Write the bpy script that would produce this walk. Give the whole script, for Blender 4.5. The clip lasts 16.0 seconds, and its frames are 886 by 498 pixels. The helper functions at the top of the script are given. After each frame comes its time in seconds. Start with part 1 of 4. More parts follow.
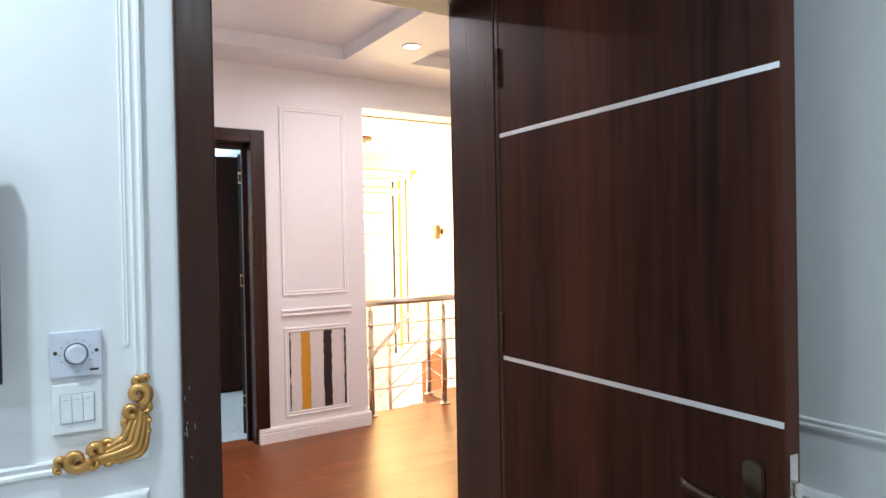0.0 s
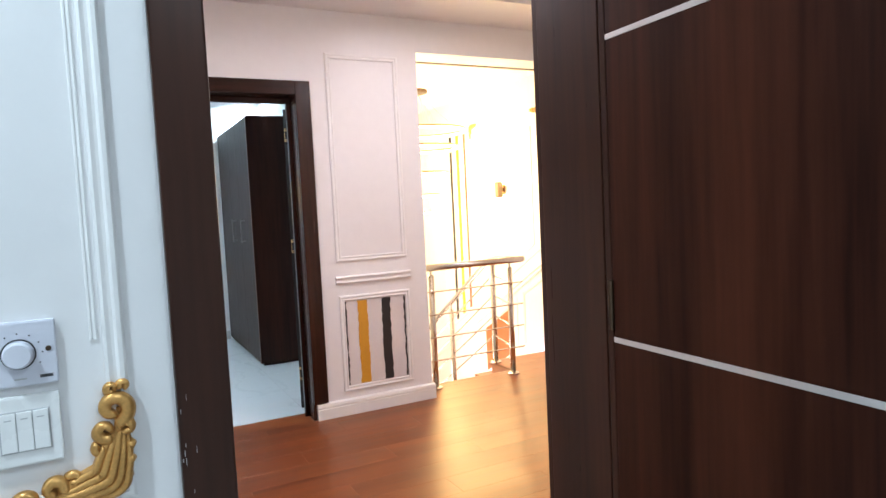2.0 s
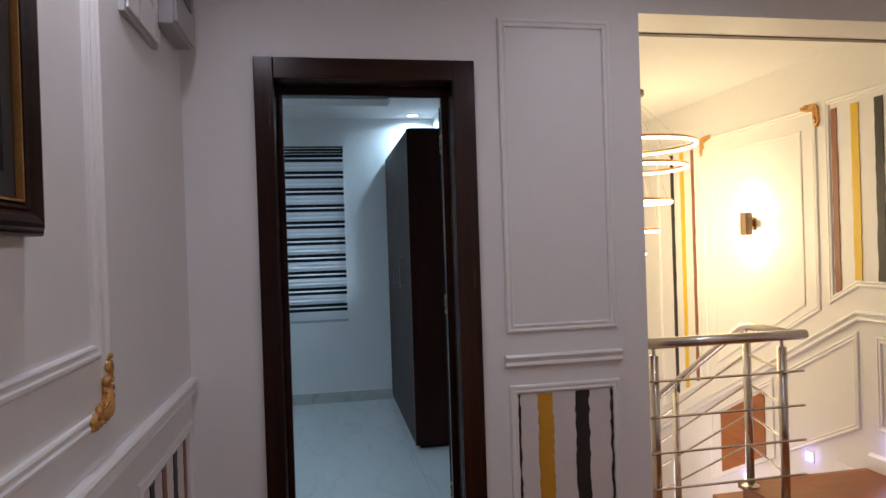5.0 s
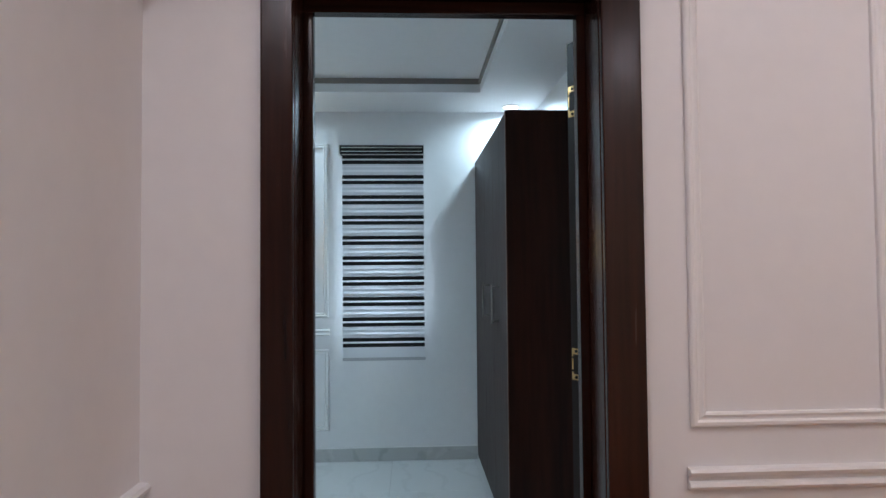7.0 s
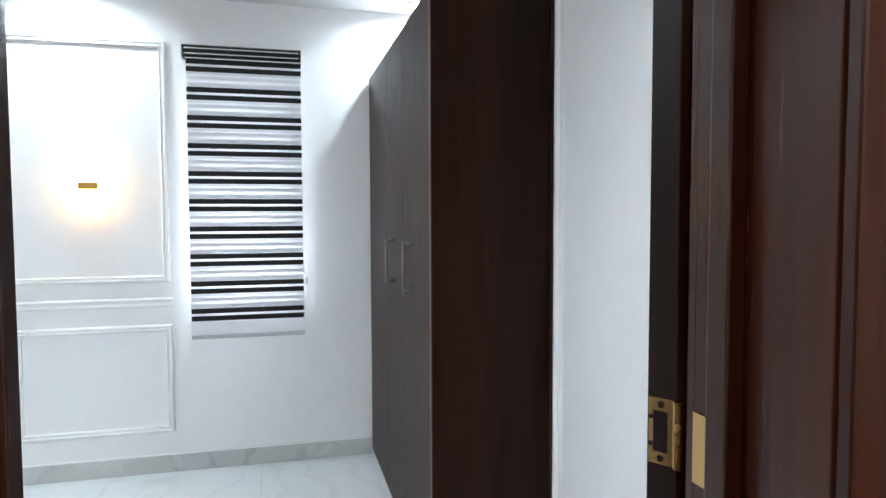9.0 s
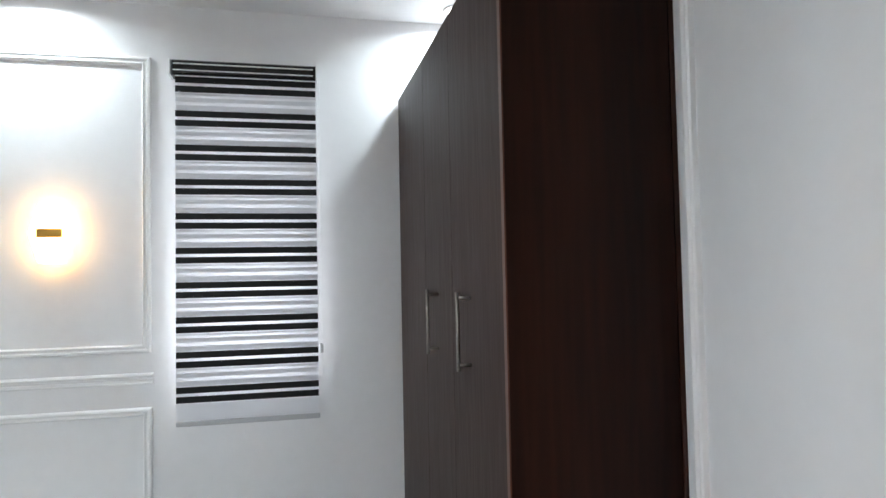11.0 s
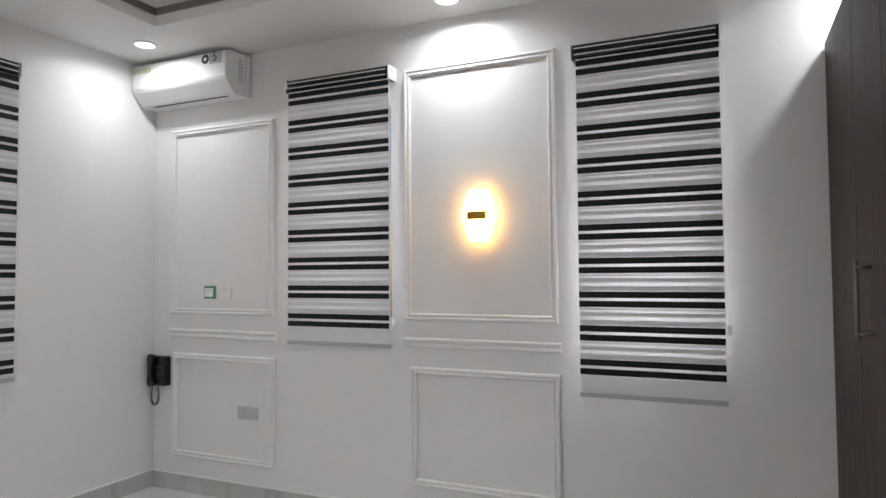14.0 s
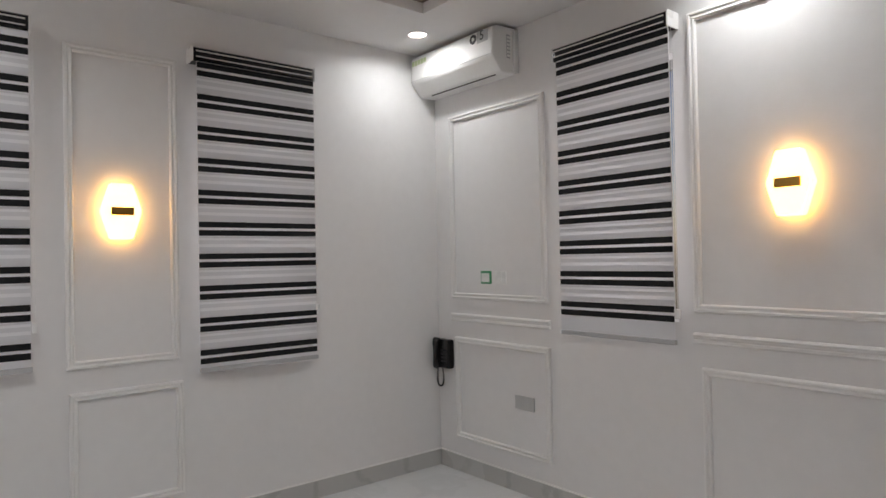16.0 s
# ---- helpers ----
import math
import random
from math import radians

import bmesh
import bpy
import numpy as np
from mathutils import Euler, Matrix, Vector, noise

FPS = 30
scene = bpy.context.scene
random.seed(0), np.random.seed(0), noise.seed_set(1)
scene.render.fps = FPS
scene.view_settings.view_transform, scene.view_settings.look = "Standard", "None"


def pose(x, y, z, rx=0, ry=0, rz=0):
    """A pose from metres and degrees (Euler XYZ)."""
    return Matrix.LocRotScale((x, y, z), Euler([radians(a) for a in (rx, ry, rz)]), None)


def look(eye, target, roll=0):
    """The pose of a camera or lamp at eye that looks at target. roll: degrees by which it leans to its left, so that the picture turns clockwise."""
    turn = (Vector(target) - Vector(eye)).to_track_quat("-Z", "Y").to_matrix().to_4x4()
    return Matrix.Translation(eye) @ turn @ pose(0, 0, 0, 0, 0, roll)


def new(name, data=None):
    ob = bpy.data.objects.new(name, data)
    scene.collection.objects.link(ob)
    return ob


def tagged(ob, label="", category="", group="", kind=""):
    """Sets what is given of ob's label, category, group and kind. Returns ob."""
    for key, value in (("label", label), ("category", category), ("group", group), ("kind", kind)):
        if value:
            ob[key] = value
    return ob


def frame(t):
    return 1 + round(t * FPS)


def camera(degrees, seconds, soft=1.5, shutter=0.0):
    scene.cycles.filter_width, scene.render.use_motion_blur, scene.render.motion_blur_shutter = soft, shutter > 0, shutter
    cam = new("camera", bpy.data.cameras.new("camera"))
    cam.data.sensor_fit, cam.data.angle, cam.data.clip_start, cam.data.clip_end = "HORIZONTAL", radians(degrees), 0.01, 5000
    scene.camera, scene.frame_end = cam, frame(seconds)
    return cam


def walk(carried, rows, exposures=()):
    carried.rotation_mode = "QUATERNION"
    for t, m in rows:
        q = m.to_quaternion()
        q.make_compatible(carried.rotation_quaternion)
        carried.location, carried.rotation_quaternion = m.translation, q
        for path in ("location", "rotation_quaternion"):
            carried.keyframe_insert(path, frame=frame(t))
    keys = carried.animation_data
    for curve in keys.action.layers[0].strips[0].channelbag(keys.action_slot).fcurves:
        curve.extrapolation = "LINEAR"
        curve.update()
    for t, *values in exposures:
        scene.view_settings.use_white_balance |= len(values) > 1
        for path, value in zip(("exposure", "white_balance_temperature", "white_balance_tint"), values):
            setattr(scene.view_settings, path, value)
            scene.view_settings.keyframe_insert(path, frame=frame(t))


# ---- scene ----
cam = camera(68.7, 16.0)
PATH = [
    (0, (-0.487, -4.42, 1.366), (0.59, -2.735, 1.343), -1.1),
    (0.5, (-0.486, -4.406, 1.36), (0.56, -2.702, 1.316), -0.2),
    (1, (-0.487, -4.321, 1.363), (0.534, -2.602, 1.31), -0.5),
    (1.5, (-0.461, -4.185, 1.358), (0.578, -2.477, 1.302), -1.9),
    (2, (-0.303, -4.023, 1.335), (0.615, -2.25, 1.202), -2.8),
    (2.5, (-0.117, -3.861, 1.329), (0.518, -1.971, 1.173), -1.1),
    (3, (0.029, -3.635, 1.309), (0.446, -1.683, 1.174), -2.6),
    (3.5, (0.125, -3.425, 1.34), (0.346, -1.437, 1.253), -3.1),
    (4, (0.185, -3.214, 1.359), (0.353, -1.222, 1.294), -1.3),
    (4.2, (0.197, -3.101, 1.365), (0.471, -1.12, 1.282), -1.3),
    (6.3, (0.317, -1.943, 1.398), (0.705, 0.012, 1.54), -2.4),
    (6.5, (0.312, -1.83, 1.395), (0.634, 0.139, 1.522), -2.1),
    (7, (0.343, -1.51, 1.375), (0.442, 0.487, 1.444), -0.5),
    (7.5, (0.337, -1.209, 1.349), (0.406, 0.788, 1.265), 0.4),
    (8, (0.313, -0.927, 1.347), (0.455, 1.065, 1.241), -0.9),
    (8.5, (0.336, -0.664, 1.355), (0.578, 1.321, 1.348), -0.7),
    (9, (0.3175, -0.468, 1.40), (0.804, 1.472, 1.295), -0.2),
    (9.2, (0.326, -0.325, 1.398), (0.89, 1.608, 1.298), -0.3),
    (11.3, (0.358, 0.346, 1.353), (0.729, 2.304, 1.44), -1.2),
    (11.5, (0.438, 0.402, 1.356), (0.585, 2.395, 1.407), -2.2),
    (12, (0.442, 0.496, 1.339), (0.161, 2.474, 1.428), -1.1),
    (12.5, (0.472, 0.5, 1.322), (-0.052, 2.43, 1.298), 0.4),
    (13, (0.501, 0.421, 1.271), (-0.164, 2.307, 1.28), -0.3),
    (13.5, (0.486, 0.346, 1.261), (-0.27, 2.196, 1.331), -0.7),
    (14, (0.474, 0.342, 1.273), (-0.343, 2.166, 1.353), -0.4),
    (14.5, (0.464, 0.396, 1.276), (-0.514, 2.138, 1.375), -0.2),
    (15, (0.459, 0.443, 1.298), (-0.704, 2.068, 1.379), -1.1),
    (15.5, (0.435, 0.548, 1.281), (-0.944, 1.997, 1.305), -0.7),
    (16, (0.413, 0.695, 1.296), (-1.135, 1.962, 1.325), -1.1),
]
walk(cam, [(t, look(eye, target, roll)) for t, eye, target, roll in PATH],
     exposures=[(0, 0.46, 6200, 10), (2.5, 0.42, 6200, 11), (3.0, 0.36, 6100, 10), (3.5, -0.13, 5950, 9), (4.0, -0.75, 5650, 8), (6.3, -1.27, 6050, 10), (6.6, -1.12, 6100, 10),
                (7.0, -0.5, 6150, 10), (7.8, 0.12, 6500, 9), (9.0, 0.57, 7000, 19), (11.3, 0.05, 7500, 22), (12.5, -0.14, 7850, 25), (14.5, -0.64, 8300, 29), (16, -0.84, 8600, 31)])

# ---- world and lights ----
world = bpy.data.worlds.new("sky")
scene.world = world
world.use_nodes = True
wn = world.node_tree.nodes
sky = wn.new("ShaderNodeTexSky")
sky.sky_type, sky.sun_disc = "NISHITA", False
sky.sun_elevation, sky.sun_rotation = radians(50), radians(200)
world.node_tree.links.new(sky.outputs[0], wn["Background"].inputs[0])
wn["Background"].inputs[1].default_value = 0.15

COOL, BLUISH, NEUTRAL = (0.74, 0.91, 1.0), (0.63, 0.87, 1.0), (1.0, 0.90, 0.94)


def lamp(name, x, y, z, watts, colour, size, down=True, spread=160):
    """A round area lamp below a ceiling fitting."""
    d = bpy.data.lights.new(name, "AREA")
    d.shape, d.size, d.energy, d.color, d.spread = "DISK", size, watts, colour, radians(spread)
    ob = new(name, d)
    ob.matrix_world = pose(x, y, z, 0 if down else 180)
    return tagged(ob, "lamp of a ceiling downlight, seen or added as fill", "lamp", kind="structure")


def glow(name, x, y, z, watts, colour, size=0.03):
    d = bpy.data.lights.new(name, "POINT")
    d.energy, d.color, d.shadow_soft_size = watts, colour, size
    ob = new(name, d)
    ob.location = (x, y, z)
    return tagged(ob, "point lamp of a fitting, or added stairwell fill", "lamp", kind="structure")


HALL_SPOTS = [(1.57, -0.88, 9.5), (1.57, -2.2, 12), (-0.08, -1.3, 12)]
# the two at y = 0.60 are unseen, added for general brightness
BED_SPOTS_AND_FILL = [(-2.47, 2.90, 6.8), (-0.72, 3.07, 8.6), (1.07, 3.10, 15), (-2.45, 0.60, 4), (-0.80, 0.60, 31)]
# unseen fittings, added to brighten the front room's walls and door
FRONT_FILL = [(-0.9, -3.5), (0.15, -4.9), (-2.4, -4.3)]
CEIL = 2.56

# ---- materials ----
def material(name, colour, rough=0.5, metal=0.0, vary=0.06, scale=3.0, bump=0.0, bump_scale=60.0, per_object=0.0,
             emit=None, strength=0.0, coat=0.0, stretch=(1, 1, 1)):
    """A plain surface with two scales of variation in colour and gloss, and fine relief."""
    m = bpy.data.materials.new(name)
    m.use_nodes = True
    nt = m.node_tree
    n, l = nt.nodes, nt.links
    b = n["Principled BSDF"]
    b.inputs["Metallic"].default_value = metal
    b.inputs["Coat Weight"].default_value = coat
    tc = n.new("ShaderNodeTexCoord")
    mp = n.new("ShaderNodeMapping")
    mp.inputs["Scale"].default_value = stretch
    l.new(tc.outputs["Object"], mp.inputs[0])
    big, fine = n.new("ShaderNodeTexNoise"), n.new("ShaderNodeTexNoise")
    big.inputs["Scale"].default_value, fine.inputs["Scale"].default_value = scale, scale * 14
    big.inputs["Detail"].default_value = fine.inputs["Detail"].default_value = 4
    for t in (big, fine):
        l.new(mp.outputs[0], t.inputs["Vector"])
    mix = n.new("ShaderNodeMath")
    mix.operation = "ADD"
    l.new(big.outputs["Fac"], mix.inputs[0])
    l.new(fine.outputs["Fac"], mix.inputs[1])
    ramp = n.new("ShaderNodeMapRange")
    ramp.inputs["From Min"].default_value, ramp.inputs["From Max"].default_value = 0.6, 1.4
    ramp.inputs["To Min"].default_value, ramp.inputs["To Max"].default_value = 1 - vary, 1 + vary
    l.new(mix.outputs[0], ramp.inputs["Value"])
    hsv = n.new("ShaderNodeHueSaturation")
    hsv.inputs["Color"].default_value = (*colour, 1)
    last = ramp.outputs[0]
    if per_object:
        oi = n.new("ShaderNodeObjectInfo")
        rr = n.new("ShaderNodeMapRange")
        rr.inputs["To Min"].default_value, rr.inputs["To Max"].default_value = 1 - per_object, 1 + per_object
        l.new(oi.outputs["Random"], rr.inputs["Value"])
        mul = n.new("ShaderNodeMath")
        mul.operation = "MULTIPLY"
        l.new(last, mul.inputs[0])
        l.new(rr.outputs[0], mul.inputs[1])
        last = mul.outputs[0]
    l.new(last, hsv.inputs["Value"])
    l.new(hsv.outputs[0], b.inputs["Base Color"])
    rg = n.new("ShaderNodeMapRange")
    rg.inputs["To Min"].default_value, rg.inputs["To Max"].default_value = max(0.02, rough * 0.8), min(1, rough * 1.2)
    l.new(big.outputs["Fac"], rg.inputs["Value"])
    l.new(rg.outputs[0], b.inputs["Roughness"])
    if bump:
        bn = n.new("ShaderNodeTexNoise")
        bn.inputs["Scale"].default_value, bn.inputs["Detail"].default_value = bump_scale, 5
        l.new(mp.outputs[0], bn.inputs["Vector"])
        bp = n.new("ShaderNodeBump")
        bp.inputs["Strength"].default_value, bp.inputs["Distance"].default_value = bump, 0.004
        l.new(bn.outputs["Fac"], bp.inputs["Height"])
        l.new(bp.outputs[0], b.inputs["Normal"])
    if emit:
        b.inputs["Emission Color"].default_value = (*emit, 1)
        b.inputs["Emission Strength"].default_value = strength
    return m


def wood(name, dark, light, axis, rough=0.35, grain=1.0, per_object=0.0, gloss=0.5, gloss_tint=(1, 1, 1)):
    """Long-grained wood: noise stretched along one axis, from dark to light."""
    m = bpy.data.materials.new(name)
    m.use_nodes = True
    n, l = m.node_tree.nodes, m.node_tree.links
    b = n["Principled BSDF"]
    b.inputs["Specular IOR Level"].default_value = gloss
    b.inputs["Specular Tint"].default_value = (*gloss_tint, 1)
    tc, mp = n.new("ShaderNodeTexCoord"), n.new("ShaderNodeMapping")
    sc = [18 * grain, 18 * grain, 18 * grain]
    sc["xyz".index(axis)] = 0.9 * grain
    mp.inputs["Scale"].default_value = sc
    oi, off = n.new("ShaderNodeObjectInfo"), n.new("ShaderNodeVectorMath")
    off.operation = "MULTIPLY_ADD"
    off.inputs[1].default_value = (9.7, 7.1, 5.3)
    l.new(oi.outputs["Random"], off.inputs[0])
    l.new(tc.outputs["Object"], off.inputs[2])
    l.new(off.outputs[0], mp.inputs[0])
    a, f = n.new("ShaderNodeTexNoise"), n.new("ShaderNodeTexNoise")
    a.inputs["Scale"].default_value, a.inputs["Detail"].default_value, a.inputs["Distortion"].default_value = 0.8, 5, 0.6
    f.inputs["Scale"].default_value, f.inputs["Detail"].default_value = 7, 6
    for t in (a, f):
        l.new(mp.outputs[0], t.inputs["Vector"])
    mx = n.new("ShaderNodeMix")
    mx.inputs[0].default_value = 0.35
    l.new(a.outputs["Fac"], mx.inputs[2])
    l.new(f.outputs["Fac"], mx.inputs[3])
    cr = n.new("ShaderNodeValToRGB")
    cr.color_ramp.elements[0].position, cr.color_ramp.elements[1].position = 0.34, 0.68
    cr.color_ramp.elements[0].color, cr.color_ramp.elements[1].color = (*dark, 1), (*light, 1)
    l.new(mx.outputs[0], cr.inputs[0])
    hsv, rr = n.new("ShaderNodeHueSaturation"), n.new("ShaderNodeMapRange")
    rr.inputs["To Min"].default_value, rr.inputs["To Max"].default_value = 1 - per_object, 1 + per_object
    l.new(oi.outputs["Random"], rr.inputs["Value"])
    l.new(rr.outputs[0], hsv.inputs["Value"])
    l.new(cr.outputs[0], hsv.inputs["Color"])
    l.new(hsv.outputs[0], b.inputs["Base Color"])
    rg = n.new("ShaderNodeMapRange")
    rg.inputs["To Min"].default_value, rg.inputs["To Max"].default_value = rough * 0.75, rough * 1.3
    l.new(f.outputs["Fac"], rg.inputs["Value"])
    l.new(rg.outputs[0], b.inputs["Roughness"])
    bp = n.new("ShaderNodeBump")
    bp.inputs["Strength"].default_value, bp.inputs["Distance"].default_value = 0.12, 0.002
    l.new(f.outputs["Fac"], bp.inputs["Height"])
    l.new(bp.outputs[0], b.inputs["Normal"])
    return m


def marble(name, base, vein, rough):
    m = bpy.data.materials.new(name)
    m.use_nodes = True
    n, l = m.node_tree.nodes, m.node_tree.links
    b = n["Principled BSDF"]
    tc, oi, off = n.new("ShaderNodeTexCoord"), n.new("ShaderNodeObjectInfo"), n.new("ShaderNodeVectorMath")
    off.operation = "MULTIPLY_ADD"
    off.inputs[1].default_value = (13.1, 7.7, 3.3)
    l.new(oi.outputs["Random"], off.inputs[0])
    l.new(tc.outputs["Object"], off.inputs[2])
    w, c = n.new("ShaderNodeTexWave"), n.new("ShaderNodeTexNoise")
    w.wave_profile = "SIN"
    w.inputs["Scale"].default_value, w.inputs["Distortion"].default_value = 0.9, 14
    w.inputs["Detail"].default_value, w.inputs["Detail Scale"].default_value = 5, 1.4
    c.inputs["Scale"].default_value, c.inputs["Detail"].default_value = 2.2, 6
    for t in (w, c):
        l.new(off.outputs[0], t.inputs["Vector"])
    cr = n.new("ShaderNodeValToRGB")
    cr.color_ramp.elements[0].position, cr.color_ramp.elements[1].position = 0.0, 0.10
    cr.color_ramp.elements[0].color, cr.color_ramp.elements[1].color = (*vein, 1), (*base, 1)
    l.new(w.outputs["Fac"], cr.inputs[0])
    mx = n.new("ShaderNodeMix")
    mx.data_type = "RGBA"
    mx.inputs[7].default_value = (*base, 1)
    l.new(c.outputs["Fac"], mx.inputs[0])
    l.new(cr.outputs[0], mx.inputs[6])
    l.new(mx.outputs[2], b.inputs["Base Color"])
    rg = n.new("ShaderNodeMapRange")
    rg.inputs["To Min"].default_value, rg.inputs["To Max"].default_value = rough * 0.7, rough * 1.4
    l.new(c.outputs["Fac"], rg.inputs["Value"])
    l.new(rg.outputs[0], b.inputs["Roughness"])
    return m


def sheer(name, colour, share):
    """Thin cloth that lets part of the light through."""
    m = bpy.data.materials.new(name)
    m.use_nodes = True
    n, l = m.node_tree.nodes, m.node_tree.links
    b = n["Principled BSDF"]
    b.inputs["Roughness"].default_value = 0.8
    tc, no, hs = n.new("ShaderNodeTexCoord"), n.new("ShaderNodeTexNoise"), n.new("ShaderNodeHueSaturation")
    no.inputs["Scale"].default_value = 2.5
    l.new(tc.outputs["Object"], no.inputs["Vector"])
    rg = n.new("ShaderNodeMapRange")
    rg.inputs["To Min"].default_value, rg.inputs["To Max"].default_value = 0.96, 1.04
    l.new(no.outputs["Fac"], rg.inputs["Value"])
    l.new(rg.outputs[0], hs.inputs["Value"])
    hs.inputs["Color"].default_value = (*colour, 1)
    l.new(hs.outputs[0], b.inputs["Base Color"])
    t, mx = n.new("ShaderNodeBsdfTranslucent"), n.new("ShaderNodeMixShader")
    t.inputs[0].default_value = (*colour, 1)
    mx.inputs[0].default_value = share
    l.new(b.outputs[0], mx.inputs[1])
    l.new(t.outputs[0], mx.inputs[2])
    l.new(mx.outputs[0], n["Material Output"].inputs[0])
    return m


def glass(name):
    m = bpy.data.materials.new(name)
    m.use_nodes = True
    b = m.node_tree.nodes["Principled BSDF"]
    b.inputs["Transmission Weight"].default_value, b.inputs["Roughness"].default_value = 1.0, 0.02
    b.inputs["IOR"].default_value = 1.45
    return m


PAINT = material("white_wall_paint", (0.78, 0.77, 0.77), 0.42, vary=0.025, scale=1.2, bump=0.10, bump_scale=45)
CEILING = material("ceiling_paint", (0.78, 0.77, 0.77), 0.6, vary=0.02, scale=1.0, bump=0.06)
TRIM = material("white_gloss_trim", (0.82, 0.81, 0.80), 0.30, vary=0.02, scale=4, bump=0.05, bump_scale=25)
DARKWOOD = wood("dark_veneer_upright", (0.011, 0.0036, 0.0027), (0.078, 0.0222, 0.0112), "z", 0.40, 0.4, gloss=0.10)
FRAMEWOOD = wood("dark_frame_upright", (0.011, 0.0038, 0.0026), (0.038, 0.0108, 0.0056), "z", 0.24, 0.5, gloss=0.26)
FRAMEWOOD_X = wood("dark_frame_level", (0.011, 0.0038, 0.0026), (0.038, 0.0108, 0.0056), "x", 0.24, 0.5, gloss=0.26)
FRONTWOOD = wood("brown_frame_upright", (0.018, 0.0072, 0.005), (0.056, 0.0195, 0.0108), "z", 0.30, 0.5, gloss=0.26)
FRONTWOOD_X = wood("brown_frame_level", (0.018, 0.0072, 0.005), (0.056, 0.0195, 0.0108), "x", 0.30, 0.5, gloss=0.26)
EDGEBLACK = wood("black_stained_edge", (0.005, 0.003, 0.0025), (0.012, 0.006, 0.0045), "z", 0.4, 0.5, gloss=0.2)
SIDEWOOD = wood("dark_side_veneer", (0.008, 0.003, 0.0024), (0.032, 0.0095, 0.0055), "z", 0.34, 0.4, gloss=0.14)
GREYWOOD = wood("grey_brown_laminate", (0.024, 0.0115, 0.0088), (0.029, 0.0140, 0.0108), "z", 0.44, 0.9, gloss=0.14, gloss_tint=(1.0, 0.90, 0.84))
# amber gloss tint puts the stair light's gold into the floor's reflections
PLANK = wood("red_brown_plank", (0.13, 0.029, 0.009), (0.28, 0.072, 0.019), "x", 0.37, 0.35, per_object=0.04, gloss=1.0, gloss_tint=(1.0, 0.76, 0.34))
STAIRWOOD = wood("orange_stair_wood", (0.26, 0.085, 0.022), (0.40, 0.15, 0.045), "x", 0.3, 0.6)
TILE = marble("white_marble_tile", (0.64, 0.655, 0.66), (0.56, 0.575, 0.58), 0.16)
GREYTILE = marble("grey_marble_skirting", (0.50, 0.50, 0.49), (0.36, 0.36, 0.35), 0.25)
GROUT = material("grout", (0.66, 0.66, 0.66), 0.8, vary=0.1, scale=20)
STEEL = material("brushed_steel", (0.60, 0.55, 0.50), 0.25, 1.0, vary=0.06, scale=8, stretch=(1, 1, 12))
BRASS = material("polished_brass", (0.56, 0.34, 0.145), 0.26, 1.0, vary=0.08, scale=20)
BRONZE = material("aged_bronze", (0.125, 0.085, 0.058), 0.33, 1.0, vary=0.15, scale=20)
SATIN = material("satin_dark_steel", (0.26, 0.235, 0.22), 0.4, 1.0, vary=0.06, scale=10)
SILVER = material("silver_inlay", (0.72, 0.71, 0.70), 0.35, 0.6, vary=0.05, scale=10)
GOLD = material("gold_paint", (0.60, 0.325, 0.10), 0.32, 0.62, vary=0.22, scale=18, bump=0.2, bump_scale=80)
YELLOW = material("mustard_stripe", (0.60, 0.30, 0.02), 0.5, vary=0.08, scale=8)
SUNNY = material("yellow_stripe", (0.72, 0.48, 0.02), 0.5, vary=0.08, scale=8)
BLACK = material("black_stripe", (0.020, 0.018, 0.018), 0.5, vary=0.15, scale=8)
BROWN = material("brown_stripe", (0.25, 0.09, 0.045), 0.5, vary=0.1, scale=8)
BLACKCLOTH = material("black_blind_cloth", (0.006, 0.006, 0.007), 0.9, vary=0.15, scale=30, bump=0.1, bump_scale=400)
GREYCLOTH = sheer("silver_blind_cloth", (0.79, 0.79, 0.81), 0.28)
WHITECLOTH = sheer("white_sheer_cloth", (0.93, 0.93, 0.95), 0.34)
GLOSSBLACK = material("black_plastic", (0.012, 0.012, 0.013), 0.22, vary=0.1, scale=15)
SWITCH = material("white_switch_plastic", (0.80, 0.80, 0.79), 0.28, vary=0.02, scale=10)
LILAC = material("pale_grey_switch_plate", (0.62, 0.63, 0.70), 0.3, vary=0.03, scale=10)
DARKMARK = material("dark_print", (0.03, 0.03, 0.035), 0.5)
GREYMARK = material("grey_plastic", (0.45, 0.45, 0.46), 0.4, vary=0.04, scale=12)
GREEN = material("green_plastic", (0.03, 0.28, 0.14), 0.4)
CARD = material("picture_card", (0.70, 0.66, 0.65), 0.6, vary=0.05, scale=5)
PICBLACK = wood("mahogany_lacquer", (0.010, 0.0042, 0.003), (0.042, 0.0155, 0.009), "x", 0.30, 0.5, gloss=0.2)
GLASS = glass("window_glass")
LED_COOL = material("cool_led", (0.9, 0.9, 0.9), 0.4, emit=(0.85, 0.95, 1.0), strength=14)
LED_WARM = material("warm_led", (0.9, 0.85, 0.7), 0.4, emit=(1.0, 0.82, 0.52), strength=9)
LED_SCONCE = material("amber_bulb", (0.9, 0.8, 0.6), 0.4, emit=(1.0, 0.62, 0.18), strength=10)
LED_BLUE = material("blue_white_led", (0.8, 0.8, 0.95), 0.4, emit=(0.55, 0.55, 1.0), strength=7)
LED_SPOT = material("warm_white_led", (0.9, 0.88, 0.85), 0.4, emit=(1.0, 0.93, 0.82), strength=6)


